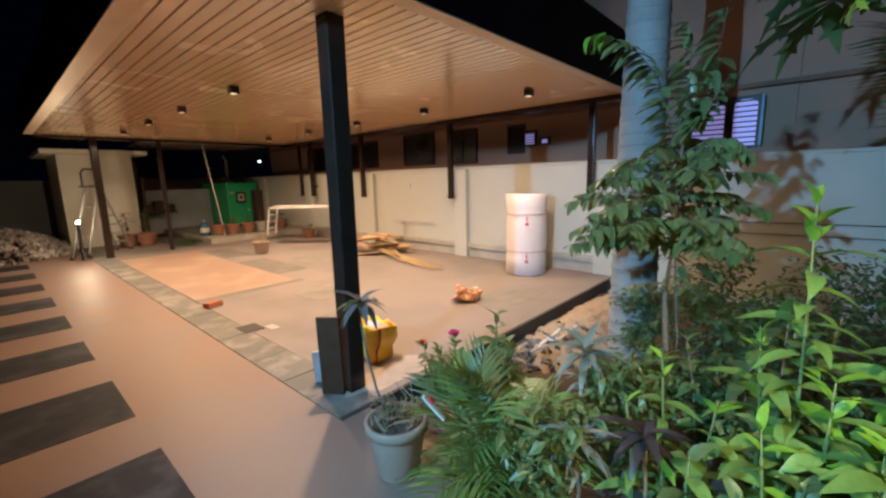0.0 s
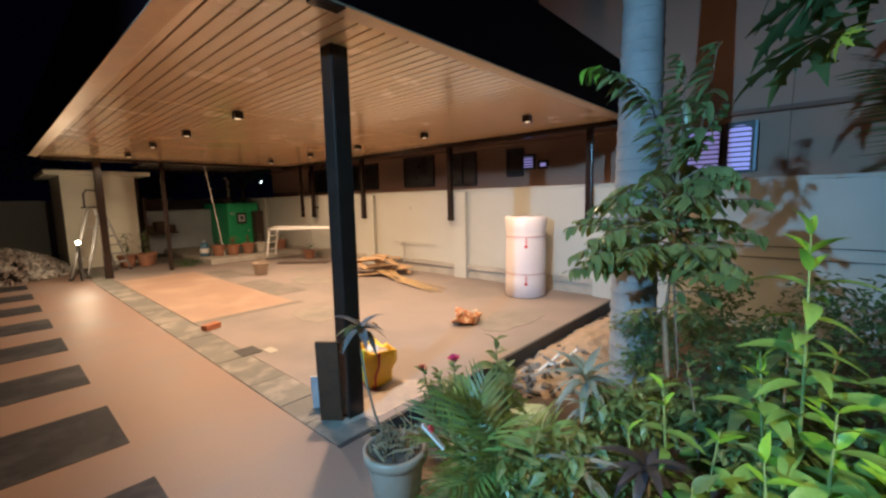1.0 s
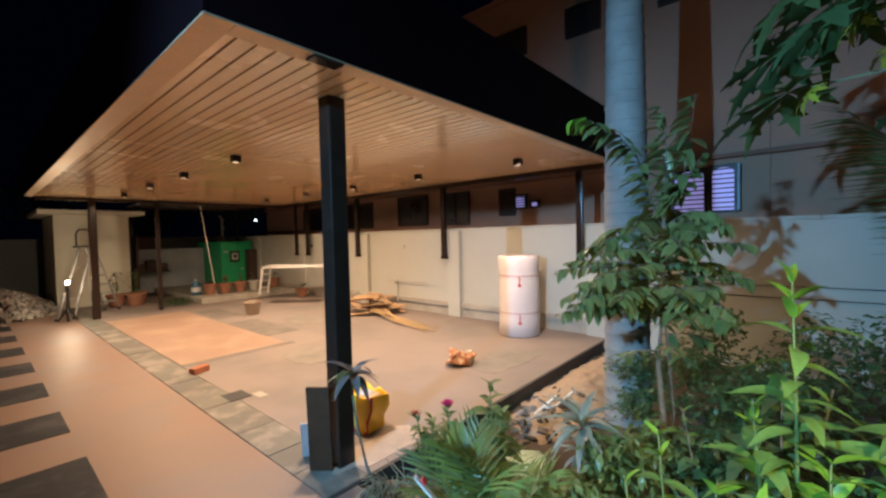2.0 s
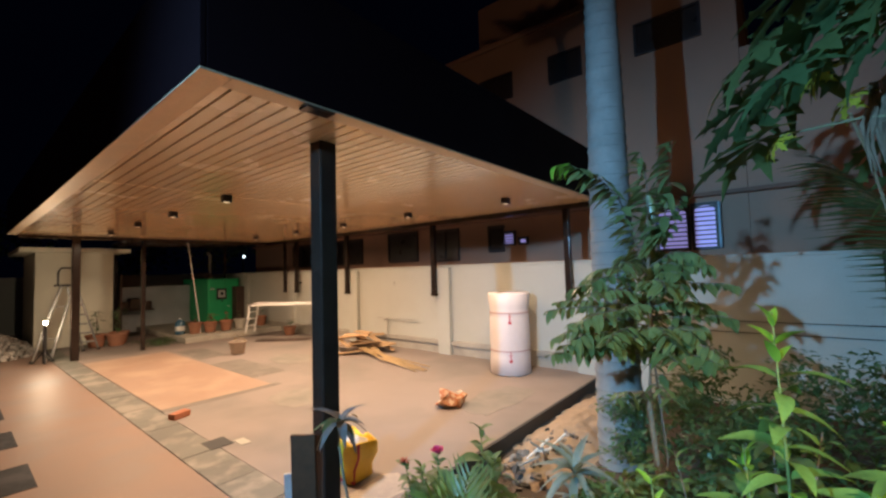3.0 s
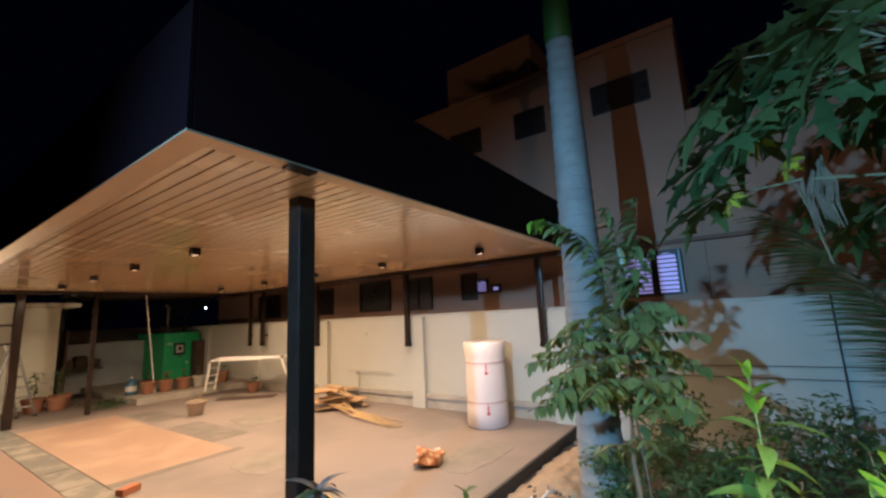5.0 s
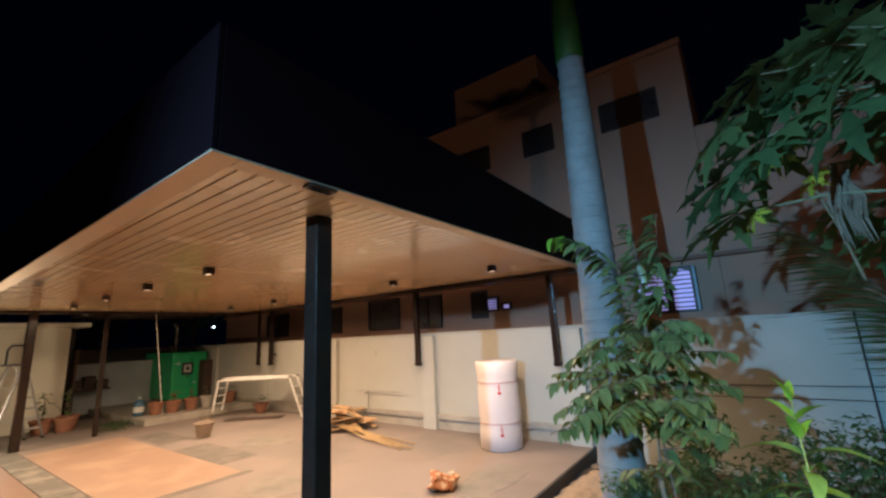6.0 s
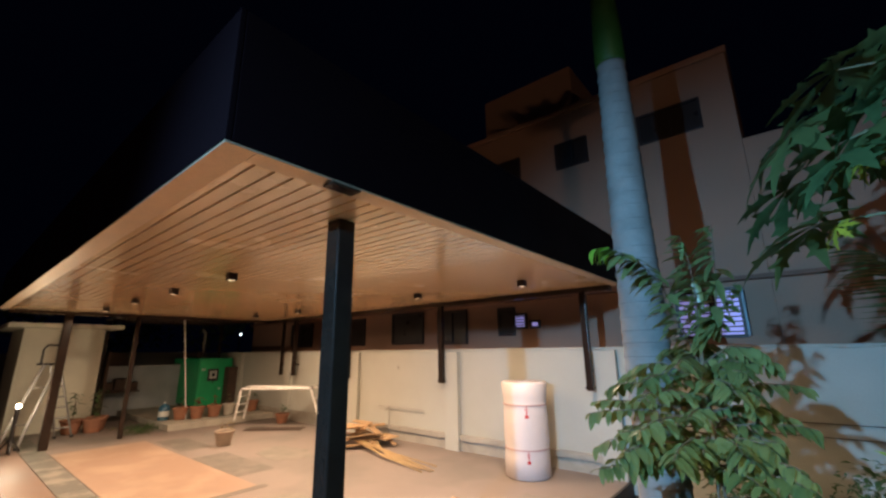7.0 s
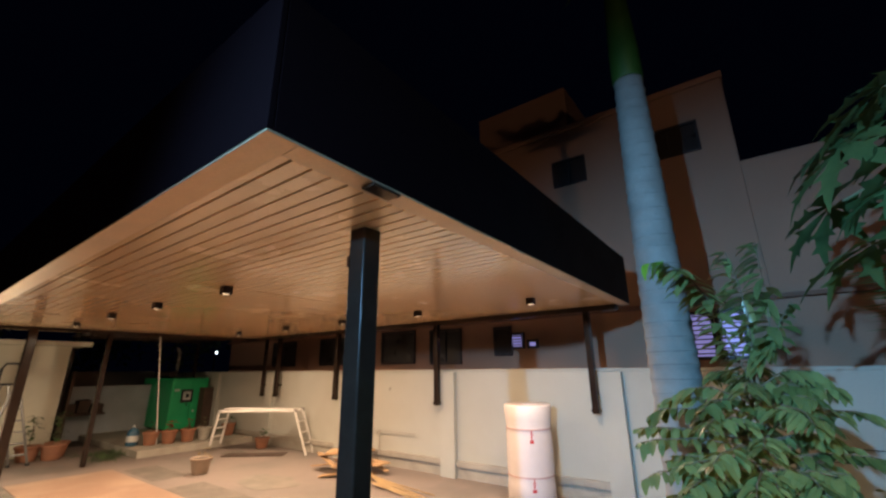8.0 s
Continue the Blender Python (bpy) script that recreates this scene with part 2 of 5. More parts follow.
# ---- compound wall ----
WY, WTOP = 5.2, 1.95
wall_north = tagged(link(bx(-22, 12, WY, WY + 0.2, -0.3, WTOP - 0.05, 0.01), "wall_north", M_WALL), "cream painted compound wall with pilasters", "wall", kind="structure")
part("coping", bx(-22, 12, WY - 0.02, WY + 0.22, WTOP - 0.05, WTOP, 0.012), M_WALL, wall_north)
px = [-0.05 - 3.165 * k for k in range(0, 7)]
for k, x in enumerate(px):
    part("pilaster", bx(x, x + 0.34, WY - 0.1, WY - 0.002, -0.3, WTOP - 0.056, 0.01), M_WALL, wall_north)
    part("plinth_beam", bx(x - 3.165 + 0.342, x - 0.002, WY - 0.07, WY - 0.002, 0.2, 0.3, 0.008), M_PLINTH, wall_north)
    part("plinth", bx(x - 3.165 + 0.342, x - 0.002, WY - 0.025, WY - 0.002, -0.3, 0.198, 0.004), M_PLINTH, wall_north)
tagged(link(bx(-18.2, -18, -20.1, WY, -0.3, 2.0, 0.01), "wall_west", M_WALL), "dim cream boundary wall at the far end", "wall", kind="structure")
tagged(link(bx(-18, 12, -20.3, -20.1, -0.3, 2.6, 0.01), "wall_south", M_WALL), "plain wall closing the yard", "wall", kind="structure")
tagged(link(bx(12, 12.2, -20.3, WY + 0.2, -0.3, 2.6, 0.01), "wall_east", M_WALL), "plain wall closing the yard", "wall", kind="structure")

# ---- canopy ----
CX0, CX1, CY0, CY1 = -9.95, 0.63, -1.12, 4.78
canopy = thing("steel_canopy", (0, 0, 0), "black steel canopy on square posts with a wood-toned ceiling", "canopy")
for name, b in (("fascia", (CX0, CX1, CY0, CY0 + 0.03, 2.875, 3.6)), ("fascia", (CX1 - 0.03, CX1, CY0 + 0.032, CY1 - 0.032, 2.875, 3.6)),
                ("fascia", (CX0, CX1, CY1 - 0.03, CY1, 2.875, 3.6)), ("fascia", (CX0, CX0 + 0.03, CY0 + 0.032, CY1 - 0.032, 2.875, 3.6))):
    part(name, bx(*b, 0.004), M_FASCIA, canopy)
part("roof_sheet", bx(CX0 + 0.035, CX1 - 0.035, CY0 + 0.035, CY1 - 0.035, 3.3, 3.34), M_FASCIA, canopy)
# trim round the ceiling
part("trim", bx(CX0 + 0.004, CX1 - 0.003, CY0 + 0.003, -0.965, 2.862, 2.873, 0.002), M_TRIM, canopy, "wood-toned metal edge trim, dented")
part("trim", bx(0.487, CX1 - 0.003, -0.963, CY1 - 0.004, 2.862, 2.873, 0.002), M_TRIM, canopy)
part("beam", bx(CX0, 0.468, CY1 - 0.2, CY1 - 0.035, 2.79, 2.872, 0.004), M_BLACK, canopy)
part("beam", bx(CX0 + 0.032, CX0 + 0.15, -0.96, CY1 - 0.21, 2.8, 2.872, 0.004), M_BLACK, canopy)
part("beam_end", bx(0.535, CX1 - 0.001, -0.53, -0.33, 2.845, 2.86, 0.003), M_BLACK, canopy, "black beam end at the trim")


def column(x, y, half, z0=0.0, z1=CEIL + 0.02):
    c = part("column", bx(x - half, x + half, y - half, y + half, z0, z1, 0.016, None, 4), M_BLACK, canopy)
    return c


column(0, 0, 0.075)
column(-9.87, 0.0, 0.075)
column(-10.05, 1.35, 0.045)
for x in (-0.12, -3.24, -6.37, -8.91, -9.6):
    r = 0.05 if x != -9.6 else 0.04
    post = part("wall_post", bx(x - r, x + r, 5.04 - r, 5.04 + r, 1.27, 3.0, 0.006), M_BLACK, canopy, "black steel post bolted along the wall")
    part("end_flange", bx(x - r - 0.015, x + r + 0.015, 5.04 - r - 0.012, 5.04 + r + 0.012, 1.3, 1.33, 0.003), M_BLACK, post)
    part("bracket", bx(x - 0.02, x + 0.02, 5.04 + r + 0.002, WY + 0.01, 1.55, 1.6, 0.003), M_BLACK, post)
    part("arm", bx(x - 0.03, x + 0.03, CY1 + 0.002, 5.04 - r - 0.002, 2.9, 2.98, 0.003), M_BLACK, post)

# ceiling: long grooved panels in one mesh
bm = bmesh.new()
pitch, gap, seams = 0.1107, 0.016, [0.485, -2.68, -6.5, CX0 + 0.03]
y = -0.896 - pitch
while y < CY1 - 0.21:
    for a, b in zip(seams, seams[1:]):
        y1 = min(y + pitch - gap, CY1 - 0.21)
        box(bm, b + 0.01, a - 0.01, max(y, -0.965), y1, 2.87, 2.894)
    y += pitch
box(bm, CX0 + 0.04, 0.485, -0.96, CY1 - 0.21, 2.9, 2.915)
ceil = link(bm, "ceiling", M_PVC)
# backing coloured darker than the panels, to paint in the shade of the grooves
ceil.data.materials.append(M_GROOVESHADE)
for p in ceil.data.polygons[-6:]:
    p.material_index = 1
tagged(ceil, "wood-toned grooved panel ceiling of the canopy", "ceiling", kind="structure")

# downlights
first = thing("downlight", (0, 0, CEIL), "small black cube downlight, lit, under the wooden ceiling", "downlight", "ceiling downlights")
dl = bmesh.new()
for s in (-1, 1):
    box(dl, s * 0.05, s * 0.042, -0.05, 0.05, -0.1, -0.008)
    box(dl, -0.042, 0.042, s * 0.05, s * 0.042, -0.1, -0.008)
box(dl, -0.042, 0.042, -0.042, 0.042, -0.03, -0.008)
part("housing", dl, M_BLACK, first)
part("lens", lathe(bmesh.new(), [(0.036, -0.099), (0.036, -0.09)], 16), M_LENS, first, "warm glowing lens")
for n, (lx, ly) in enumerate(DOWNLIGHTS):
    if n == 0:
        first.matrix_basis = pose(lx, ly, CEIL)
    else:
        copy_thing(first, pose(lx, ly, CEIL))

# ---- neighbouring house ----
NY = 6.5
house = thing("neighbour_house", (0, NY, 0), "two-storey pinkish plastered house with dark windows", "house")
part("wall", bx(-14.6, 2.4, 0, 4, -0.3, 7.2, 0.02), M_NEIGH, house)
part("wall", bx(2.398, 9, 0.02, 4, -0.3, 5.45, 0.02), M_NEIGH, house, "recessed wing of the house")
part("parapet", bx(-4.1, 2.43, -0.03, 4.1, 7.202, 7.34, 0.02), M_NEIGH, house)
part("stair_head", bx(-3.6, -0.9, 1.2, 4, 7.342, 9.3, 0.02), M_NEIGH, house, "stair head room on the roof")
part("sunshade", bx(-14.6, 9, -0.16, -0.002, 2.98, 3.05, 0.01), M_BROWNSHADE, house, "brown projecting sunshade ledge")


def window(x0, x1, z0, z1, panes=2, lit=False, depth=0.06, bars=0):
    w = part("window", bx(x0 - 0.05, x1 + 0.05, -0.035, -0.003, z0 - 0.05, z0, 0.004), M_WINFRAME, house)
    f = bmesh.new()
    box(f, x0 - 0.05, x0, -0.06, -0.004, z0 + 0.002, z1)
    box(f, x1, x1 + 0.05, -0.06, -0.004, z0 + 0.002, z1)
    box(f, x0 - 0.05, x1 + 0.05, -0.06, -0.004, z1 + 0.002, z1 + 0.05)
    for k in range(1, panes):
        x = x0 + (x1 - x0) * k / panes
        box(f, x - 0.03, x + 0.03, -0.055, -0.004, z0 + 0.002, z1 - 0.002)
    part("frame", f, M_WINFRAME, w)
    for k in range(panes):
        a = x0 + (x1 - x0) * k / panes + (0.031 if k else 0.001)
        b = x0 + (x1 - x0) * (k + 1) / panes - (0.031 if k < panes - 1 else 0.001)
        part("pane", bx(a, b, -0.02, -0.006, z0 + 0.003, z1 - 0.003), M_LITGLASS if lit else M_DARKGLASS, w)
        if bars:
            for j in range(bars):
                z = z0 + (z1 - z0) * (j + 0.6) / bars
                part("grille_bar", bx(a, b, -0.05, -0.035, z - 0.012, z + 0.012), M_WINFRAME, w)
    return w


window(-6.2, -5.1, 2.15, 2.9, 1)
window(-4.5, -3.65, 2.12, 2.86, 2)
window(-8.9, -7.5, 2.15, 2.85, 2)
window(-11.5, -10.3, 2.15, 2.85, 2)
window(-2.65, -2.3, 2.28, 2.82, 1)
window(-2.24, -2.0, 2.42, 2.66, 1, True, bars=4)
window(-1.83, -1.68, 2.42, 2.5, 1, True)


def arch_head(w, x0, x1, z0, z1):
    """The two dark corners over a round-headed pane."""
    mid = (x0 + x1) / 2
    for s in (-1, 1):
        bm = bmesh.new()
        edge = mid + s * (x1 - x0) / 2
        curve = [(mid + s * (x1 - x0) / 2 * math.sin(k * math.pi / 16), z0 + (z1 - z0) * math.cos(k * math.pi / 16)) for k in range(9)]
        rows = [[bm.verts.new((x, yy, z)) for x, z in curve + [(edge, z1)]] for yy in (-0.034, -0.024)]
        for row in rows:
            bm.faces.new(row)
        for k in range(len(rows[0])):
            j = (k + 1) % len(rows[0])
            bm.faces.new((rows[0][k], rows[0][j], rows[1][j], rows[1][k]))
        bmesh.ops.recalc_face_normals(bm, faces=bm.faces[:])
        part("arch_corner", bm, M_WINFRAME, w)


arch_head(window(1.05, 1.5, 2.12, 2.82, 1, True, bars=9), 1.05, 1.5, 2.72, 2.82)
lw = window(1.62, 1.93, 2.12, 2.84, 1, True, bars=9)
arch_head(lw, 1.62, 1.93, 2.74, 2.84)
part("shutter", bx(1.985, 2.02, -0.2, -0.02, 2.1, 2.86, 0.004), M_BLUEFRAME, lw, "open pale blue shutter")
for a, b in ((-2.74, -1.94), (-0.93, -0.29), (0.84, 1.84)):
    window(a, b, 5.9, 6.42, 2)

# ---- materials of the things ----
M_BARK = mat("pale_palm_bark", (0.34, 0.34, 0.33), 0.8, second=(0.22, 0.22, 0.21), scale=4, amount=0.9, bump=0.4, bump_fine=0.6, third=(0.24, 0.235, 0.225), third_scale=2.2)
M_RING = mat("dark_palm_ring", (0.2, 0.2, 0.195), 0.85)
M_TWIG = mat("grey_brown_twig", (0.2, 0.16, 0.11), 0.85, second=(0.13, 0.1, 0.07), scale=20, bump=0.4)
M_GREENSTEM = mat("green_stem", (0.14, 0.2, 0.06), 0.6, scale=15)
M_CROWN = mat("green_crownshaft", (0.05, 0.13, 0.02), 0.5, second=(0.03, 0.09, 0.015), scale=3)
M_LEAFBRIGHT = leaf_mat("bright_green_leaf", (0.2, 0.335, 0.085), (0.12, 0.22, 0.055))
M_LEAFLIME = leaf_mat("lime_young_leaf", (0.24, 0.42, 0.045), (0.15, 0.32, 0.035))
M_LEAFDARK = leaf_mat("dark_green_leaf", (0.085, 0.15, 0.06), (0.045, 0.09, 0.036))
M_LEAFMID = leaf_mat("mid_green_leaf", (0.135, 0.19, 0.07), (0.08, 0.125, 0.045))
M_LEAFGREY = leaf_mat("silvery_leaf", (0.26, 0.29, 0.26), (0.15, 0.19, 0.17))
M_LEAFPURPLE = leaf_mat("purple_black_leaf", (0.06, 0.047, 0.054), (0.04, 0.034, 0.038))
M_LEAFDRY = leaf_mat("dry_leaf", (0.36, 0.27, 0.16), (0.24, 0.17, 0.1), 0.7)
M_LEAFARECA = leaf_mat("feathery_palm_leaf", (0.17, 0.26, 0.065), (0.1, 0.17, 0.045))
M_LEAFTREE = leaf_mat("glossy_tree_leaf", (0.2, 0.25, 0.1), (0.12, 0.165, 0.065), 0.3)
M_LEAFMAUVE = leaf_mat("mauve_grey_leaf", (0.21, 0.18, 0.17), (0.13, 0.12, 0.12))
M_LEAFYELLOW = leaf_mat("yellowing_leaf", (0.5, 0.42, 0.05), (0.3, 0.34, 0.04))
M_STALK = mat("pale_leaf_stalk", (0.26, 0.25, 0.15), 0.55, second=(0.17, 0.18, 0.1), scale=12)
M_PINK = leaf_mat("pink_petal", (0.62, 0.06, 0.24), (0.45, 0.04, 0.16), 0.5)
M_REDLEAF = leaf_mat("red_leaf", (0.4, 0.05, 0.03), (0.25, 0.04, 0.03), 0.5)
M_POTGREY = mat("beige_plastic_pot", (0.36, 0.27, 0.2), 0.5, second=(0.28, 0.21, 0.155), scale=4, bump_fine=0.15)
M_POTTERRA = mat("terracotta_pot", (0.4, 0.18, 0.1), 0.8, second=(0.3, 0.14, 0.09), scale=7, bump=0.2, bump_fine=0.3)
M_POTWHITE = mat("whitewashed_pot", (0.56, 0.54, 0.48), 0.8, second=(0.42, 0.4, 0.35), scale=7, bump_fine=0.3)
M_ALU = mat("brushed_aluminium", (0.3, 0.29, 0.28), 0.5, metal=0.5, second=(0.24, 0.235, 0.23), scale=12)
M_WHITEMETAL = mat("white_painted_metal", (0.78, 0.77, 0.74), 0.45, second=(0.66, 0.65, 0.62), scale=8)
M_BLACKPLASTIC = mat("black_plastic", (0.025, 0.025, 0.027), 0.5)
M_PLY = mat("dark_brown_ply", (0.09, 0.042, 0.022), 0.8, second=(0.055, 0.028, 0.016), scale=6, bump=0.1, spec=0.15)
M_WOOD = mat("weathered_brown_wood", (0.5, 0.33, 0.18), 0.8, second=(0.34, 0.21, 0.11), scale=8, bump=0.4, island=0.35)
M_BAMBOO = mat("dry_bamboo", (0.5, 0.35, 0.17), 0.6, second=(0.4, 0.26, 0.12), scale=10, island=0.2)
M_YELLOW = mat("yellow_woven_bag", (0.92, 0.62, 0.05), 0.45, second=(0.84, 0.5, 0.03), scale=9, bump=0.4, fine=140, bump_fine=0.3)
M_ORANGE = mat("red_orange_sack", (0.36, 0.045, 0.028), 0.65, second=(0.4, 0.2, 0.07), scale=14, amount=0.6, bump=0.6, third=(0.58, 0.42, 0.28), third_scale=13)
M_PAPER = mat("crumpled_white_paper", (0.75, 0.7, 0.64), 0.8, scale=12, bump=0.6)
M_BRICK = mat("red_clay_brick", (0.46, 0.17, 0.08), 0.9, second=(0.36, 0.13, 0.07), scale=14, bump=0.5, bump_fine=0.5)
M_TILE = mat("pale_blue_tile", (0.5, 0.52, 0.52), 0.35, scale=5)
M_PIPE = mat("grey_pipe", (0.42, 0.4, 0.36), 0.5, scale=8)
M_RUBBLE = mat("broken_rubble", (0.34, 0.31, 0.28), 0.95, third=(0.13, 0.1, 0.085), third_scale=1.6, second=(0.17, 0.155, 0.14), scale=5, bump=0.5, bump_fine=0.6, island=0.85)
M_TARP = mat("pale_green_sack", (0.38, 0.58, 0.4), 0.55, second=(0.5, 0.6, 0.5), scale=8, bump=0.4)
M_BLUEGREY = mat("blue_grey_paint", (0.46, 0.5, 0.54), 0.75, second=(0.38, 0.42, 0.46), scale=2)
M_RUST = mat("rusty_brown_sheet", (0.1, 0.06, 0.045), 0.8, second=(0.06, 0.04, 0.03), scale=5, bump=0.3)
M_JAR = mat("blue_water_jar", (0.1, 0.25, 0.4), 0.15, scale=4, trans=0.4)
M_SHEET = mat("pale_roof_sheet", (0.45, 0.43, 0.4), 0.6, second=(0.38, 0.36, 0.33), scale=3)
M_LABEL = mat("pale_sticker", (0.7, 0.72, 0.7), 0.5)
M_SCREEN = mat("dark_display", (0.03, 0.035, 0.04), 0.25)

# ---- driveway pieces ----
for k in range(11):
    x = -0.33 - 1.45 * k
    part("dark_paver", bx(x, x + (0.86 if k < 2 else 0.74), -3.4, -1.295 - 0.016 * k, -0.02, 0.004, 0.002), M_GRANITE, drive)
tagged(drive, "terracotta-toned concrete driveway inset with dark granite slabs", "driveway")
strip = tagged(link(bx(-13.5, 0.292, -0.343, 0.028, -0.29, -0.012), "stone_strip", M_DAMP), "border strip of uneven grey slate slabs", "paving strip", kind="structure")
x, rs = 0.29, random.Random(4)
while x > -13.3:
    w = rs.uniform(0.38, 0.62)
    p = part("slate_slab", bx(x - w + 0.008, x, -0.338, 0.022, -0.02, 0.0, 0.003), M_SLATE, strip)
    p.matrix_basis = pose(0, 0, rs.uniform(0.001, 0.006), rs.uniform(-0.3, 0.3), 0, 0)
    x -= w
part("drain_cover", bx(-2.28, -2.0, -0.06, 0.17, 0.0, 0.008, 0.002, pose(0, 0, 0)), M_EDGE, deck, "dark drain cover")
part("mortar_smear", bx(-2.06, -1.86, 0.19, 0.3, 0.0, 0.006, 0.003), M_PLINTH, deck, "pale mortar smear")



def stain(x, y, rx, ry, seed, material=M_DAMP):
    """A thin irregular patch of cement on the slab."""
    bm = bmesh.new()
    ring = []
    for k in range(40):
        a = 2 * math.pi * k / 40
        r = 1 + 0.35 * noise.noise((math.cos(a) * 1.7, math.sin(a) * 1.7, seed)) + 0.12 * noise.noise((math.cos(a) * 6, math.sin(a) * 6, seed))
        ring.append(bm.verts.new((x + rx * r * math.cos(a), y + ry * r * math.sin(a), 0.0035)))
    bm.faces.new(ring)
    bmesh.ops.extrude_face_region(bm, geom=bm.faces[:])
    for v in bm.verts[:40]:
        v.co.z = -0.01
    return part("cement_patch", bm, material, deck, "thin grey cement patch")


M_STAIN = mat("thin_cement_wash", (0.18, 0.172, 0.15), 0.6, second=(0.25, 0.215, 0.185), scale=3, bump=0.2, bump_fine=0.4)
stain(-0.42, 3.1, 0.34, 0.7, 1.0, M_STAIN)
stain(-2.9, 1.5, 0.5, 0.35, 2.0, M_STAIN)
stain(-5.6, 3.0, 0.7, 0.4, 3.0, M_STAIN)
M_PALE = mat("pale_sandy_dust", (0.5, 0.4, 0.31), 0.9, second=(0.4, 0.32, 0.26), scale=6, bump=0.3, bump_fine=0.5)
stain(0.05, 0.4, 0.17, 0.5, 7.0, M_PALE)
stain(-8.7, 4.0, 0.5, 0.25, 5.0)

# ---- roll of foam wrap ----
roll = thing("foam_roll", (-1.05, 4.54, 0), "tall white foam wrap roll tied with straps, upright on the slab", "packing roll")
rb = bmesh.new()
lathe(rb, [(0.33, 0.0), (0.358, 0.02), (0.354, 0.3), (0.345, 0.42), (0.354, 0.55), (0.35, 0.95), (0.341, 1.07), (0.354, 1.2), (0.372, 1.39), (0.355, 1.415), (0.12, 1.4), (0.1, 1.25)], 48)
for v in rb.verts:
    n = noise.noise((v.co.x * 5, v.co.y * 5, v.co.z * 4))
    v.co.x *= 1 + 0.02 * n
    v.co.y *= 1 + 0.02 * n
part("wrap", rb, M_WHITEPLASTIC, roll, smooth=True)
for z in (0.42, 1.07):
    part("strap", lathe(bmesh.new(), [(0.344, z - 0.009), (0.353, z - 0.009), (0.353, z + 0.009), (0.344, z + 0.009)], 40), M_PINKSTRAP, roll, "thin pinkish strap")
    for dz, w, h in ((-0.06, 0.05, 0.012), (-0.1, 0.02, 0.05), (-0.16, 0.055, 0.045), (-0.03, 0.012, 0.05)):
        m = pose(0, 0, 0, 0, 0, -58) @ Matrix.Translation((0.359, 0, z + dz))
        part("red_mark", bx(-0.002, 0.002, -w / 2, w / 2, -h / 2, h / 2, 0, m), M_RED, roll, "small red print")

# ---- things on the slab ----
def crumple(bm, amount, freq, seed=0.0):
    for v in bm.verts:
        n = Vector((noise.noise(v.co * freq + Vector((seed, 0, 0))), noise.noise(v.co * freq + Vector((0, seed + 9, 0))), noise.noise(v.co * freq + Vector((0, 0, seed + 17)))))
        v.co += n * amount
    return bm


def prism(bm, rings, sides=20, power=4.0, cap_top=True):
    """Stacked rounded-square rings of (half x, half y, z)."""
    rows = []
    for hx, hy, z in rings:
        row = []
        for k in range(sides):
            c, s = math.cos(2 * math.pi * k / sides), math.sin(2 * math.pi * k / sides)
            r = (abs(c) ** power + abs(s) ** power) ** (-1 / power)
            row.append(bm.verts.new((hx * r * c, hy * r * s, z)))
        rows.append(row)
    for a, b in zip(rows, rows[1:]):
        for k in range(sides):
            bm.faces.new((a[k], a[(k + 1) % sides], b[(k + 1) % sides], b[k]))
    bm.faces.new(rows[0][::-1])
    if cap_top:
        bm.faces.new(rows[-1])
    return bm


bag = thing("shopping_bag", (-0.33, 0.5, 0.004), "yellow woven shopping bag with red edges, stuffed with paper", "bag", rz=8)
part("body", crumple(prism(bmesh.new(), [(0.13, 0.1, 0), (0.15, 0.118, 0.01), (0.155, 0.125, 0.12), (0.18, 0.13, 0.22), (0.2, 0.13, 0.33), (0.195, 0.125, 0.345), (0.17, 0.1, 0.31), (0.15, 0.08, 0.2)], 48, 9), 0.05, 7), M_YELLOW, bag, smooth=True)
part("red_edge", crumple(tube(bmesh.new(), [(0.142, -0.112, 0.004), (0.146, -0.118, 0.12), (0.168, -0.122, 0.22), (0.188, -0.122, 0.335)], 0.013, 8), 0.05, 7), M_RED, bag, "red side band")
part("red_edge", bx(-0.13, 0.13, -0.128, -0.116, 0.004, 0.026, 0.002), M_RED, bag)
sc = bmesh.new()
bmesh.ops.create_icosphere(sc, subdivisions=3, radius=0.1, matrix=Matrix.Translation((0.03, 0, 0.31)) @ Matrix.Diagonal((1.3, 0.6, 0.6, 1)))
part("paper", crumple(sc, 0.05, 12), M_PAPER, bag, "crumpled white paper")

sack = thing("crumpled_sack", (-0.8, 2.56, 0.002), "small crumpled red and orange sack lying on the slab", "sack", rz=70)
sc = bmesh.new()
bmesh.ops.create_icosphere(sc, subdivisions=4, radius=0.19, matrix=Matrix.Translation((0, 0, 0.09)) @ Matrix.Diagonal((1.05, 0.68, 0.5, 1)))
crumple(sc, 0.13, 9, 3)
for v in sc.verts:
    v.co.z = max(v.co.z, 0)
part("sack_body", sc, M_ORANGE, sack)
sc = bmesh.new()
bmesh.ops.create_icosphere(sc, subdivisions=3, radius=0.06, matrix=Matrix.Translation((0.12, 0.06, 0.1)))
part("white_lining", crumple(sc, 0.04, 14), M_PAPER, sack, "white lining showing")

brick = link(crumple(bx(-0.115, 0.115, -0.055, 0.055, 0, 0.075, 0.004), 0.004, 20), "brick", M_BRICK)
brick.matrix_basis = pose(-3.45, 0.1, 0.002, 0, 0, 112)
tagged(brick, "single red clay brick lying on the slab", "brick")

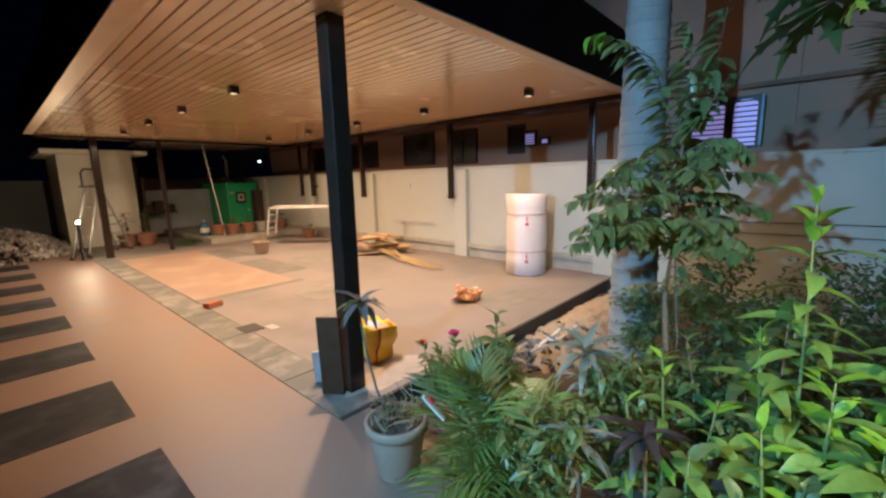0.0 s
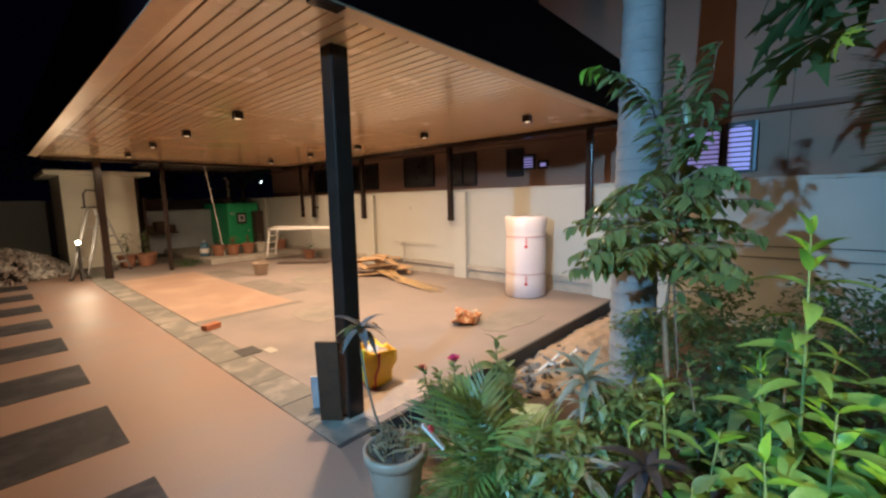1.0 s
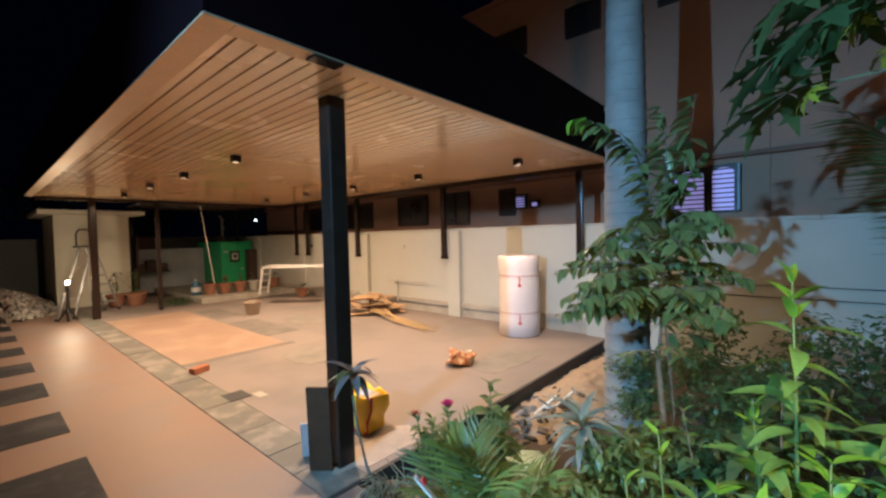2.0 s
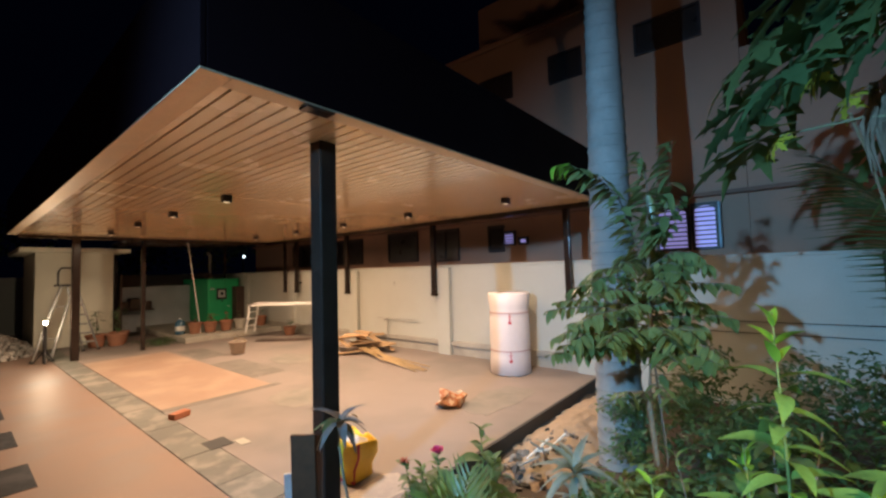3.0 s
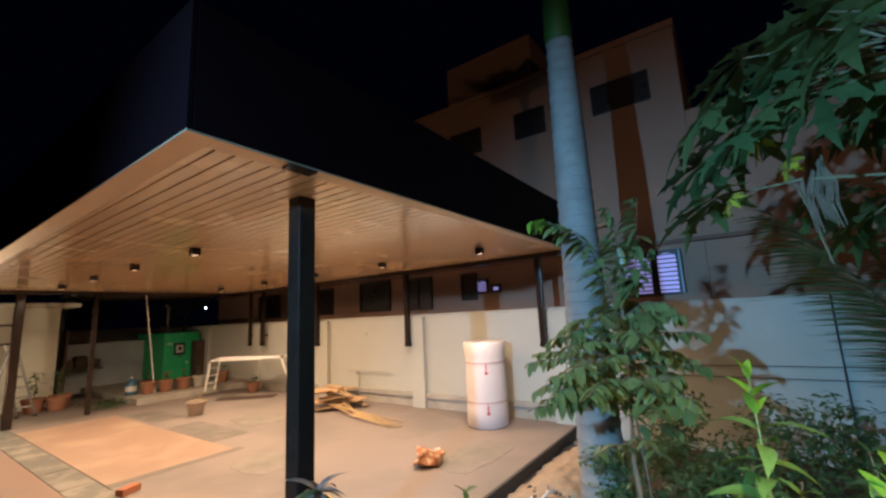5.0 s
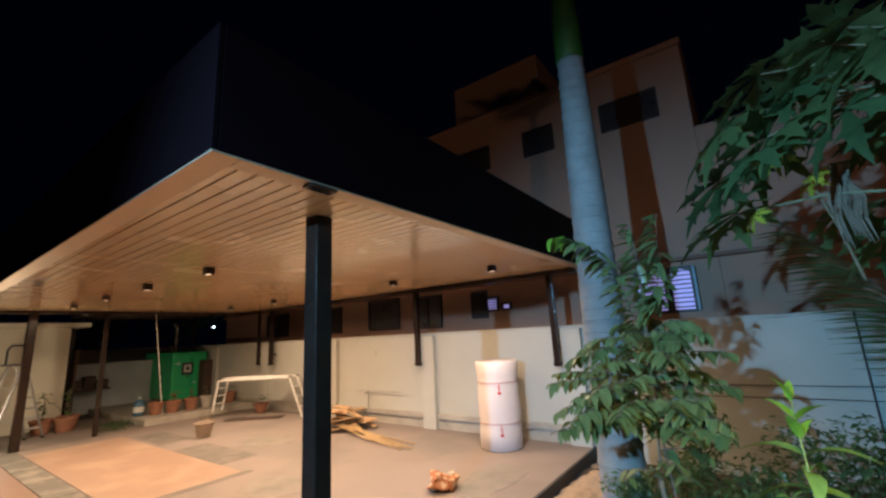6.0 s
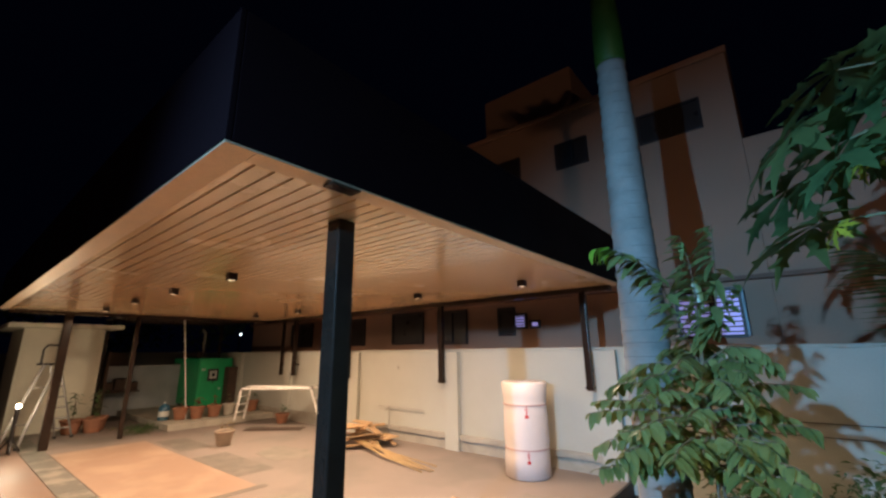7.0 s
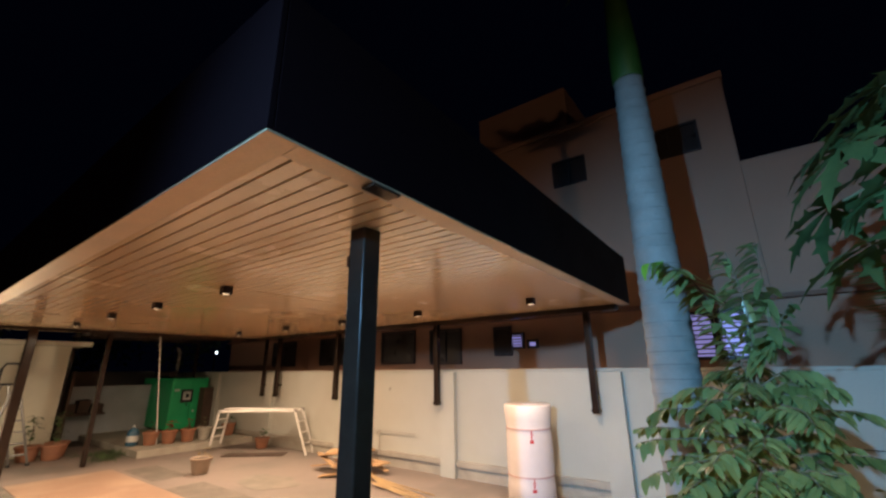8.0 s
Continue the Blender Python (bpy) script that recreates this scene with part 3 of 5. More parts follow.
board = link(bx(-0.012, 0.012, -0.09, 0.09, 0, 0.66, 0.003), "plywood_board", M_PLY)
board.matrix_basis = pose(-0.035, -0.165, 0.002, 0, 3, -52)
tagged(board, "dark brown plywood offcut leaning on the post", "board")
tile = link(bx(-0.008, 0.008, -0.075, 0.075, 0, 0.3, 0.002), "wall_tile", M_TILE)
tile.matrix_basis = pose(-0.28, -0.1, 0.004, 0, 10, -40)
tagged(tile, "pale blue ceramic tile leaning behind the board", "tile")

# timber and bamboo heap
heap = thing("timber_heap", (-4.95, 4.25, 0), "heap of brown offcut sheets and timber on the slab", "timber heap")
rs = random.Random(11)
for k in range(16):
    L_, W_ = rs.uniform(0.5, 1.25), rs.uniform(0.08, 0.34)
    p = part("timber_piece", crumple(bx(-L_ / 2, L_ / 2, -W_ / 2, W_ / 2, -0.012, 0.012, 0.003), 0.012, 4, k), M_WOOD, heap)
    p.matrix_basis = pose(rs.uniform(-0.55, 0.4), rs.uniform(-0.3, 0.55), 0.05 + 0.021 * k, rs.uniform(-14, 14), rs.uniform(-9, 9), rs.uniform(-40, 60))
poles = thing("bamboo_poles", (-3.4, 3.85, 0), "bundle of dry bamboo poles lying on the slab", "bamboo poles")
for k in range(9):
    y0 = -0.12 + 0.035 * k
    L_ = rs.uniform(0.9, 1.5)
    bm = tube(bmesh.new(), [(-L_, y0 + rs.uniform(0.1, 0.5), 0.14), (-0.2, y0 + 0.05, 0.06), (rs.uniform(0.7, 1.25), y0 - 0.1 + rs.uniform(-0.1, 0.1), 0.02)], [0.013, 0.014, 0.01], 7)
    part("pole", bm, M_BAMBOO, poles, smooth=True)

card = link(crumple(bx(-0.72, 0.72, -0.22, 0.22, 0, 0.012, 0.003), 0.01, 3), "cardboard_sheet", M_RUST)
card.matrix_basis = pose(-8.16, 4.19, 0.012, 0, 0, 39)
tagged(card, "flattened brown cardboard sheet lying on the slab", "cardboard")

# wall tap
tap = thing("wall_tap", (-4.9, 5.13, 0), "thin grey water pipe with a tap on the compound wall", "water pipe")
part("riser", tube(bmesh.new(), [(0, 0, 0), (0, 0, 0.72)], 0.014, 8), M_PIPE, tap)
part("branch_pipe", tube(bmesh.new(), [(-0.35, 0, 0.69), (1.05, 0, 0.69)], 0.01, 8), M_PIPE, tap)
part("spout", tube(bmesh.new(), [(0, 0, 0.66), (0, -0.08, 0.66), (0, -0.1, 0.61)], 0.012, 8), M_PIPE, tap)
hook = link(tube(bmesh.new(), [(0, 0, 0), (0.02, -0.03, 0.03), (0.05, -0.03, 0.0), (0.03, -0.03, -0.05)], 0.012, 6), "wall_hook", M_PIPE)
hook.matrix_basis = pose(-4.7, WY, 1.55)
tagged(hook, "small grey hook fixed on the compound wall", "hook")
cond = thing("wall_conduit", (3.7, WY - 0.015, 0), "thin grey conduits along the compound wall", "conduit")
part("upright_run", tube(bmesh.new(), [(0, 0, -0.1), (0, 0, 1.93)], 0.012, 8), M_WINFRAME, cond)
part("level_run", tube(bmesh.new(), [(-2.9, -0.01, 1.0), (4, -0.01, 1.07)], 0.006, 6), M_WINFRAME, cond)
part("level_run", tube(bmesh.new(), [(-1.9, -0.01, 0.86), (4, -0.01, 0.88)], 0.006, 6), M_WINFRAME, cond)

# ---- ladders ----
lad = thing("step_ladder", (-10.7, -0.05, 0), "open aluminium step ladder with a black-capped safety rail", "ladder")
F1, F2, B1, B2 = Vector((0.45, -0.62, 0)), Vector((0.38, -0.3, 0)), Vector((-0.62, 0.75, 0)), Vector((-0.7, 0.45, 0))
T1, T2 = Vector((0.1, -0.1, 1.72)), Vector((0.02, 0.14, 1.72))
T3, T4 = Vector((0.02, 0.02, 1.7)), Vector((-0.08, 0.2, 1.7))
for a, b, r in ((F1, T1, 0.03), (F2, T2, 0.03), (B1, T4, 0.024), (B2, T3, 0.024)):
    part("leg", tube(bmesh.new(), [a, b], r, 8), M_ALU, lad)
    part("rubber_foot", tube(bmesh.new(), [a, a + (b - a) * 0.03], r + 0.012, 8), M_BLACKPLASTIC, lad)
for k in range(1, 7):
    f = k / 7
    a, b = B1.lerp(T4, f), B2.lerp(T3, f)
    part("tread", tube(bmesh.new(), [a, b], 0.024, 6), M_ALU, lad)
    if k in (2, 5):
        part("brace", tube(bmesh.new(), [F1.lerp(T1, f), F2.lerp(T2, f)], 0.012, 6), M_ALU, lad)
part("top_step", bx(-0.17, 0.17, -0.15, 0.15, 1.71, 1.75, 0.008, pose(0, 0, 0, 0, 0, 30)), M_BLACKPLASTIC, lad, "black top step")
part("safety_rail", tube(bmesh.new(), [(0.1, -0.16, 1.75), (0.1, -0.16, 2.05), (0.07, -0.1, 2.15), (0.0, 0.08, 2.15), (-0.02, 0.14, 2.05), (-0.02, 0.14, 1.75)], 0.022, 8), M_BLACKPLASTIC, lad, "black safety rail")

fold = thing("folding_ladder", (-8.34, 4.45, 0), "white multi-fold ladder bent into a low work bench", "ladder")
ax = Vector((2.36, 1.16, 0)).normalized()
side = Vector((-ax.y, ax.x, 0)) * 0.19
A0, A1, A2, A3 = Vector((-1.18, -0.58, 0.16)), Vector((-1.06, -0.52, 0.96)), Vector((0.83, 0.41, 1.00)), Vector((1.18, 0.58, 0.00))
for s in (-1, 1):
    for a, b in ((A0, A1), (A1, A2), (A2, A3)):
        part("rail", tube(bmesh.new(), [a + side * s, b + side * s], 0.03, 8), M_WHITEMETAL, fold)
    for c in (A1, A2):
        part("hinge", tube(bmesh.new(), [c + side * (s * 0.9), c + side * (s * 1.12)], 0.05, 12), M_ALU, fold)
for a, b, n in ((A0, A1, 3), (A1, A2, 6), (A2, A3, 3)):
    for k in range(1, n + 1):
        c = a.lerp(b, k / (n + 1))
        part("rung", tube(bmesh.new(), [c - side, c + side], 0.018, 6), M_WHITEMETAL, fold)
part("plank", bx(-0.95, 0.95, -0.16, 0.16, 0, 0.03, 0.004, Matrix.Translation(A1.lerp(A2, 0.5) + Vector((0, 0, 0.03))) @ Matrix.Rotation(math.atan2(ax.y, ax.x), 4, "Z")), M_WHITEMETAL, fold, "pale plank on top")

# ---- pots ----
LEAVES = {}


def leaf_mesh(key, material, ratio=0.3, droop=0.25, fold_=0.12, tip=1.0, n=6, wave=0.0):
    """A leaf one metre long along +y, folded on its midrib and drooping to the tip."""
    if key in LEAVES:
        return LEAVES[key]
    bm = bmesh.new()
    rows = []
    for i in range(n + 1):
        f = i / n
        w = ratio * 0.5 * (math.sin(math.pi * min(1.0, f ** 0.85 * 0.98 + 0.02)) ** 0.8) * (1.15 - 0.3 * f * tip)
        z = -droop * f * f + 0.06 * math.sin(f * 3.1)
        wv = wave * math.sin(f * 19)
        rows.append((bm.verts.new((-w, f, z + fold_ * w * 2 + wv)), bm.verts.new((0, f, z)), bm.verts.new((w, f, z + fold_ * w * 2 - wv))))
    for a, b in zip(rows, rows[1:]):
        bm.faces.new((a[0], a[1], b[1], b[0]))
        bm.faces.new((a[1], a[2], b[2], b[1]))
    me = bpy.data.meshes.new("leaf")
    bm.to_mesh(me)
    bm.free()
    me.materials.append(material)
    for p in me.polygons:
        p.use_smooth = True
    LEAVES[key] = me
    return me


def put_leaf(parent, me, p, yaw, pitch, size, roll=0.0, name="leaf"):
    ob = new(name, me)
    ob.parent = parent
    ob.matrix_basis = Matrix.Translation(p) @ Euler((0, 0, yaw)).to_matrix().to_4x4() @ Euler((pitch, roll, 0)).to_matrix().to_4x4() @ Matrix.Diagonal((size, size, size, 1))
    return ob


L_BRIGHT = leaf_mesh("bright", M_LEAFBRIGHT, 0.3, 0.3, wave=0.006)
L_LIME = leaf_mesh("lime", M_LEAFLIME, 0.32, 0.15)
L_MID = leaf_mesh("mid", M_LEAFMID, 0.42, 0.25)
L_BROAD = leaf_mesh("broad", M_LEAFBRIGHT, 0.34, 0.34, wave=0.008)
L_DARK = leaf_mesh("dark", M_LEAFDARK, 0.4, 0.3)
L_GREY = leaf_mesh("grey", M_LEAFGREY, 0.2, 0.5, 0.25)
L_PURPLE = leaf_mesh("purple", M_LEAFPURPLE, 0.24, 0.4)
L_DRY = leaf_mesh("dry", M_LEAFDRY, 0.22, 0.6, 0.3)
L_PETAL = leaf_mesh("petal", M_PINK, 0.9, -0.3, 0.25, n=4)
L_RED = leaf_mesh("red", M_REDLEAF, 0.34, 0.3)


def pot_mesh(r, h, w=0.018):
    return lathe(bmesh.new(), [(r * 0.66, 0), (r * 0.7, 0.01), (r * 0.92, h * 0.8), (r * 0.93, h * 0.82), (r * 1.02, h * 0.83), (r * 1.04, h * 0.98), (r, h), (r - w, h), (r - w, h * 0.86), (0.02, h * 0.86)], 28)


def pot_plant(place, r, h, material, label, kind="leafy", seed=0, tall=0.3, count=14, leaf=None, group=""):
    rs = random.Random(seed)
    t = thing("flower_pot", place, label, "potted plant", group)
    part("pot", pot_mesh(r, h), material, t, smooth=True)
    part("soil", lathe(bmesh.new(), [(r * 0.85, h * 0.85), (r * 0.88, h * 0.9)], 18), M_SOIL, t)
    for k in range(3 if kind != "bare" else 1):
        part("stem", tube(bmesh.new(), [(0, 0, h * 0.88), (rs.uniform(-0.04, 0.04), rs.uniform(-0.04, 0.04), h + tall * 0.5), (rs.uniform(-0.1, 0.1), rs.uniform(-0.1, 0.1), h + tall)], [0.008, 0.006, 0.003], 6), M_TWIG, t)
    for k in range(count):
        z = h + tall * rs.uniform(0.15, 1.0)
        put_leaf(t, leaf or L_DARK, (rs.uniform(-0.06, 0.06), rs.uniform(-0.06, 0.06), z), rs.uniform(0, 6.28), rs.uniform(-0.2, 0.7), rs.uniform(0.1, 0.2))
    return t


pot_plant((-7.3, 2.54, 0), 0.2, 0.3, M_POTGREY, "greyish clay flower pot with a dry stump on the slab", "bare", 1, 0.16, 5, L_DRY)
pot_plant((-8.95, 4.82, 0), 0.19, 0.26, M_POTTERRA, "terracotta flower pot beside the folded ladder", "leafy", 2, 0.16, 12, L_DARK)
LEDGE = 0.16
ledge = tagged(link(bx(-17.9, -10.1, 2.35, 5.19, -0.29, LEDGE, 0.015), "raised_ledge", M_PLINTH), "raised concrete ledge at the yard's far end", "ledge", kind="structure")
for n, (xx, yy, m_, lf, cnt) in enumerate(((-10.9, 2.87, M_POTTERRA, L_DARK, 5), (-10.75, 3.24, M_POTTERRA, L_RED, 16), (-10.7, 3.68, M_POTTERRA, L_RED, 6), (-10.7, 4.1, M_POTWHITE, L_MID, 4), (-10.95, 4.9, M_POTTERRA, L_DARK, 7))):
    pot_plant((xx, yy, LEDGE), 0.19, 0.32, m_, "clay flower pot with a small plant on the ledge", "leafy", 20 + n, 0.22, cnt, lf, "pots on the ledge")
for n, (xx, yy) in enumerate(((-11.9, 0.75), (-11.7, 1.15), (-12.1, 1.3))):
    pot_plant((xx, yy, 0), 0.24, 0.34, M_POTTERRA, "clay pot with a tiered leafy plant by the room", "leafy", 40 + n, 0.65, 30, L_DARK, "pots by the room")

# ---- far end: generator, room, shed ----
gen = thing("generator", (-14.25, 4.6, LEDGE), "green enamelled diesel generator cabinet with a control window", "generator")
part("body", bx(-1.2, 1.2, -0.58, 0.52, 0.06, 1.6, 0.03), M_GREEN, gen)
part("skid", bx(-1.15, 1.15, -0.5, 0.45, 0.0, 0.058, 0.005), M_BLACK, gen)
for y0, y1 in ((-0.55, -0.03), (0.0, 0.5)):
    d = part("door", bx(1.202, 1.225, y0, y1, 0.14, 1.52, 0.008), M_GREEN, gen)
    part("latch", bx(1.227, 1.24, y1 - 0.09, y1 - 0.06, 0.75, 0.9, 0.003), M_BLACKPLASTIC, d)
part("window_frame", bx(1.227, 1.245, -0.3, 0.05, 0.85, 1.25, 0.008), M_BLACKPLASTIC, gen, "dark control window")
part("display", bx(1.246, 1.25, -0.24, -0.01, 0.93, 1.18, 0.003), M_LABEL, gen)
part("gauge", bx(1.251, 1.255, -0.17, -0.07, 1.0, 1.12, 0.003), M_SCREEN, gen)
for y0, z0 in ((-0.5, 1.2), (-0.42, 1.2), (0.33, 1.2), (0.3, 0.8), (0.1, 0.55)):
    part("sticker", bx(1.227, 1.23, y0, y0 + 0.05, z0, z0 + 0.07), M_LABEL, gen)
for k in range(7):
    part("louvre", bx(-0.9, -0.2, -0.6, -0.582, 0.4 + 0.1 * k, 0.44 + 0.1 * k, 0.004), M_GREEN, gen)
part("exhaust_pipe", tube(bmesh.new(), [(-0.4, 0.1, 1.6), (-0.4, 0.1, 2.5), (-0.5, 0.05, 2.62)], 0.06, 12), M_PIPE, gen, "grey exhaust pipe")
part("silencer", tube(bmesh.new(), [(-0.9, -0.2, 1.72), (0.1, -0.2, 1.72)], 0.11, 12), M_RUST, gen, "rusty silencer")
cup = link(bx(-0.19, 0.19, -0.17, 0.17, 0, 1.3, 0.015), "steel_cupboard", M_RUST)
cup.matrix_basis = pose(-12.78, 4.99, LEDGE)
tagged(cup, "rusty brown steel cupboard beside the generator", "cupboard")

room = thing("store_room", (-12.6, 0, 0), "small pale plastered store room with a flat slab roof", "store room")
part("wall", bx(-2.6, 0, -0.42, 1.25, 0, 2.62, 0.015), M_ROOM, room)
part("roof_slab", bx(-2.8, 0.32, -0.75, 1.6, 2.622, 2.74, 0.012), M_ROOM, room, "pale overhanging roof slab")
part("door", bx(-1.6, -0.8, 1.252, 1.28, 0.0, 2.0, 0.005), M_RUST, room)
shed = thing("dark_shed", (-15.4, 1.6, 0), "dark open shed of rusty sheets behind the posts", "shed")
part("back_sheet", bx(-0.04, 0, 0, 1.2, 0, 2.0, 0.01), M_RUST, shed)
part("side_sheet", bx(0.0, 2.2, -0.06, 0.0, 0, 2.0, 0.01), M_RUST, shed)
part("low_wall", bx(0.5, 0.65, 0.1, 2.5, 0, 1.55, 0.01), M_BLUEGREY, shed, "blue-grey low wall")
part("shelf", bx(0.67, 1.3, 0.1, 1.1, 0.75, 0.8, 0.006), M_RUST, shed)
for k in range(3):
    bm = crumple(bx(0.75, 1.15, 0.12 + 0.33 * k, 0.4 + 0.33 * k, 0.802, 1.05 + 0.12 * (k % 2), 0.02), 0.04, 5, k)
    part("bundle", bm, M_RUST, shed)
jar = thing("water_jar", (-11.15, 2.55, LEDGE), "large blue plastic water jar on the ledge", "water jar")
part("jar_body", lathe(bmesh.new(), [(0.12, 0), (0.135, 0.02), (0.135, 0.3), (0.1, 0.38), (0.03, 0.42), (0.03, 0.47)], 20), M_JAR, jar, smooth=True)
part("cap", lathe(bmesh.new(), [(0.034, 0.44), (0.034, 0.48)], 12), M_LABEL, jar)
part("label_band", lathe(bmesh.new(), [(0.137, 0.1), (0.137, 0.24)], 20), M_LABEL, jar)

roof2 = thing("lean_to_roof", (-11.9, 3.3, 2.9), "pale sheet lean-to roof on dark purlins", "roof")
part("sheet", bx(-1.7, 1.7, -1.9, 1.6, 0.05, 0.07), M_SHEET, roof2)
for k in range(5):
    part("purlin", bx(-1.7 + 0.85 * k - 0.02, -1.7 + 0.85 * k + 0.02, -1.9, 1.6, 0.0, 0.048), M_BLACK, roof2)
part("post", bx(-1.65, -1.57, 1.45, 1.53, -2.74, 0.0, 0.005), M_BLACK, roof2)
part("post", bx(-1.65, -1.57, -1.85, -1.77, -2.9, 0.0, 0.005), M_BLACK, roof2)
pipe = link(tube(bmesh.new(), [(-10.4, 2.5, 2.86), (-10.75, 2.9, 0.75), (-10.82, 3.0, LEDGE)], 0.015, 8), "leaning_pipe", M_WHITEMETAL)
tagged(pipe, "long white pipe leaning against the roof edge", "pipe")

bol = thing("work_light", (-9.94, -0.49, 0.02), "black work light stand with a glaring bulb", "work light")
part("stand", tube(bmesh.new(), [(0.0, 0, 0.0), (0, 0, 0.84)], 0.035, 10), M_BLACKPLASTIC, bol)
for a in range(3):
    part("leg", tube(bmesh.new(), [(0, 0, 0.3), (0.2 * math.cos(a * 2.1), 0.2 * math.sin(a * 2.1), 0.01)], 0.014, 6), M_BLACKPLASTIC, bol)
sc = bmesh.new()
bmesh.ops.create_uvsphere(sc, u_segments=16, v_segments=10, radius=0.042, matrix=Matrix.Translation((0.06, 0, 0.9)))
part("bulb", sc, M_BULB, bol, "glaring white bulb", True)

street = thing("street_lamp", (-18.65, 7.8, -0.3), "distant street lamp with a cold white glow", "street lamp")
part("pole", tube(bmesh.new(), [(0, 0, 0), (0, 0, 3.25)], 0.04, 8), M_BLACK, street)
sc = bmesh.new()
bmesh.ops.create_uvsphere(sc, u_segments=12, v_segments=8, radius=0.05, matrix=Matrix.Translation((0.12, 0, 3.13)))
part("bulb", sc, M_FARBULB, street)

# ---- loose heaps ----
def stones(n, centre, spread, height, size, seed, keep=lambda x, y: True):
    """Broken lumps on a mound, as one mesh."""
    rs = random.Random(seed)
    vs, fs = [], []
    for _ in range(n):
        a, r = rs.uniform(0, 6.28), rs.random() ** 0.6
        x, y = centre[0] + spread[0] * r * math.cos(a), centre[1] + spread[1] * r * math.sin(a)
        if not keep(x, y):
            continue
        z = centre[2] + height * (1 - r * r)
        s = size * rs.uniform(0.3, 1.3)
        e = Euler((rs.uniform(0, 6), rs.uniform(0, 6), rs.uniform(0, 6))).to_matrix()
        o = len(vs)
        for dx in (-1, 1):
            for dy in (-1, 1):
                for dz in (-1, 1):
                    vs.append(Vector((x, y, z)) + e @ Vector((dx * s * rs.uniform(0.6, 1.2), dy * s * rs.uniform(0.4, 0.9), dz * s * rs.uniform(0.25, 0.6))))
        fs += [[o + i for i in q] for q in ((0, 1, 3, 2), (4, 6, 7, 5), (0, 4, 5, 1), (2, 3, 7, 6), (0, 2, 6, 4), (1, 5, 7, 3))]
    me = bpy.data.meshes.new("rubble")
    me.from_pydata(vs, [], fs)
    return me


def stuff(name, me, material, label, category):
    me.materials.append(material)
    return tagged(new(name, me), label, category, kind="stuff")


stuff("rubble_heap", stones(2600, (-13.0, -2.1, 0.0), (2.4, 1.8, 0), 0.7, 0.052, 3), M_RUBBLE, "heap of broken concrete and rubbish on the driveway", "rubble")
stuff("rubble_edge", stones(260, (0.75, 2.6, -0.2), (0.38, 1.6, 0), 0.12, 0.045, 5, lambda x, y: x > 0.37), M_RUBBLE, "broken stones along the slab edge", "rubble")
mound = sheet(0.34, 1.3, 0.9, 5.0, 40, 90, -0.22, lambda x, y: 0.2 * max(0, 1 - ((x - 0.75) / 0.5) ** 2) * max(0.2, 1 - ((y - 3.2) / 1.9) ** 2) + 0.05 * noise.noise((x * 7, y * 7, 1)) + 0.02 * noise.noise((x * 20, y * 20, 1)))
tagged(link(mound, "sand_heap", M_SAND, smooth=True), "heap of tan building sand beside the slab", "sand", kind="stuff")
tarp = link(crumple(prism(bmesh.new(), [(0.2, 0.13, 0), (0.22, 0.15, 0.03), (0.2, 0.13, 0.07), (0.12, 0.07, 0.1)], 24, 3), 0.06, 6), "plastic_sack", M_TARP)
tarp.matrix_basis = pose(1.05, 1.05, -0.14, 8, -6, 30)
tagged(tarp, "pale green empty plastic sack on the garden soil", "sack")
offcut = thing("pipe_offcuts", (0.75, 1.95, -0.1), "loose pale pipe and steel offcuts by the slab edge", "offcuts")
for k in range(6):
    r_ = random.Random(k)
    part("offcut", tube(bmesh.new(), [(r_.uniform(-0.15, 0.1), r_.uniform(-0.3, 0.2), 0.0), (r_.uniform(-0.05, 0.2), r_.uniform(-0.1, 0.4), r_.uniform(0.05, 0.22))], 0.012, 6), M_WHITEMETAL if k % 2 else M_PIPE, offcut)

# ---- royal palm ----
palm = thing("royal_palm", (1.41, 2.52, -0.2), "tall royal palm with a smooth pale ringed trunk", "palm tree")
prof, z = [], 0.0
rs = random.Random(8)
H_TRUNK = 5.17


def trunk_radius(z):
    return 0.225 - 0.02 * (z / 2.0) if z < 2 else 0.205 - 0.058 * ((z - 2) / 3.2) ** 1.4


while z < H_TRUNK:
    r = trunk_radius(z)
    step = rs.uniform(0.11, 0.17)
    prof += [(r * 1.03, z), (r * 1.004, z + 0.02), (r * 0.978, z + step * 0.55), (r * 0.99, z + step - 0.035), (r * 1.034, z + step - 0.006)]
    z += step
bm = lathe(bmesh.new(), prof, 36)
for v in bm.verts:
    n = noise.noise((v.co.x * 3, v.co.y * 3, v.co.z * 1.2))
    v.co.z += 0.012 * noise.noise((v.co.x * 5, v.co.y * 5, 4))
    v.co.x *= 1 + 0.015 * n
part("trunk", bm, M_BARK, palm, smooth=True)
zt = z
for zz in [p[1] for p in prof[4::5]]:
    r = trunk_radius(zz) * 1.031
    part("trunk_ring", lathe(bmesh.new(), [(r - 0.006, zz - 0.006), (r + 0.0012, zz - 0.004), (r + 0.0012, zz + 0.004), (r - 0.006, zz + 0.006)], 36), M_RING, palm)
part("crownshaft", lathe(bmesh.new(), [(0.15, zt), (0.165, zt + 0.03), (0.16, zt + 0.4), (0.12, zt + 1.2), (0.07, zt + 1.6)], 24), M_CROWN, palm, "smooth green crownshaft", True)


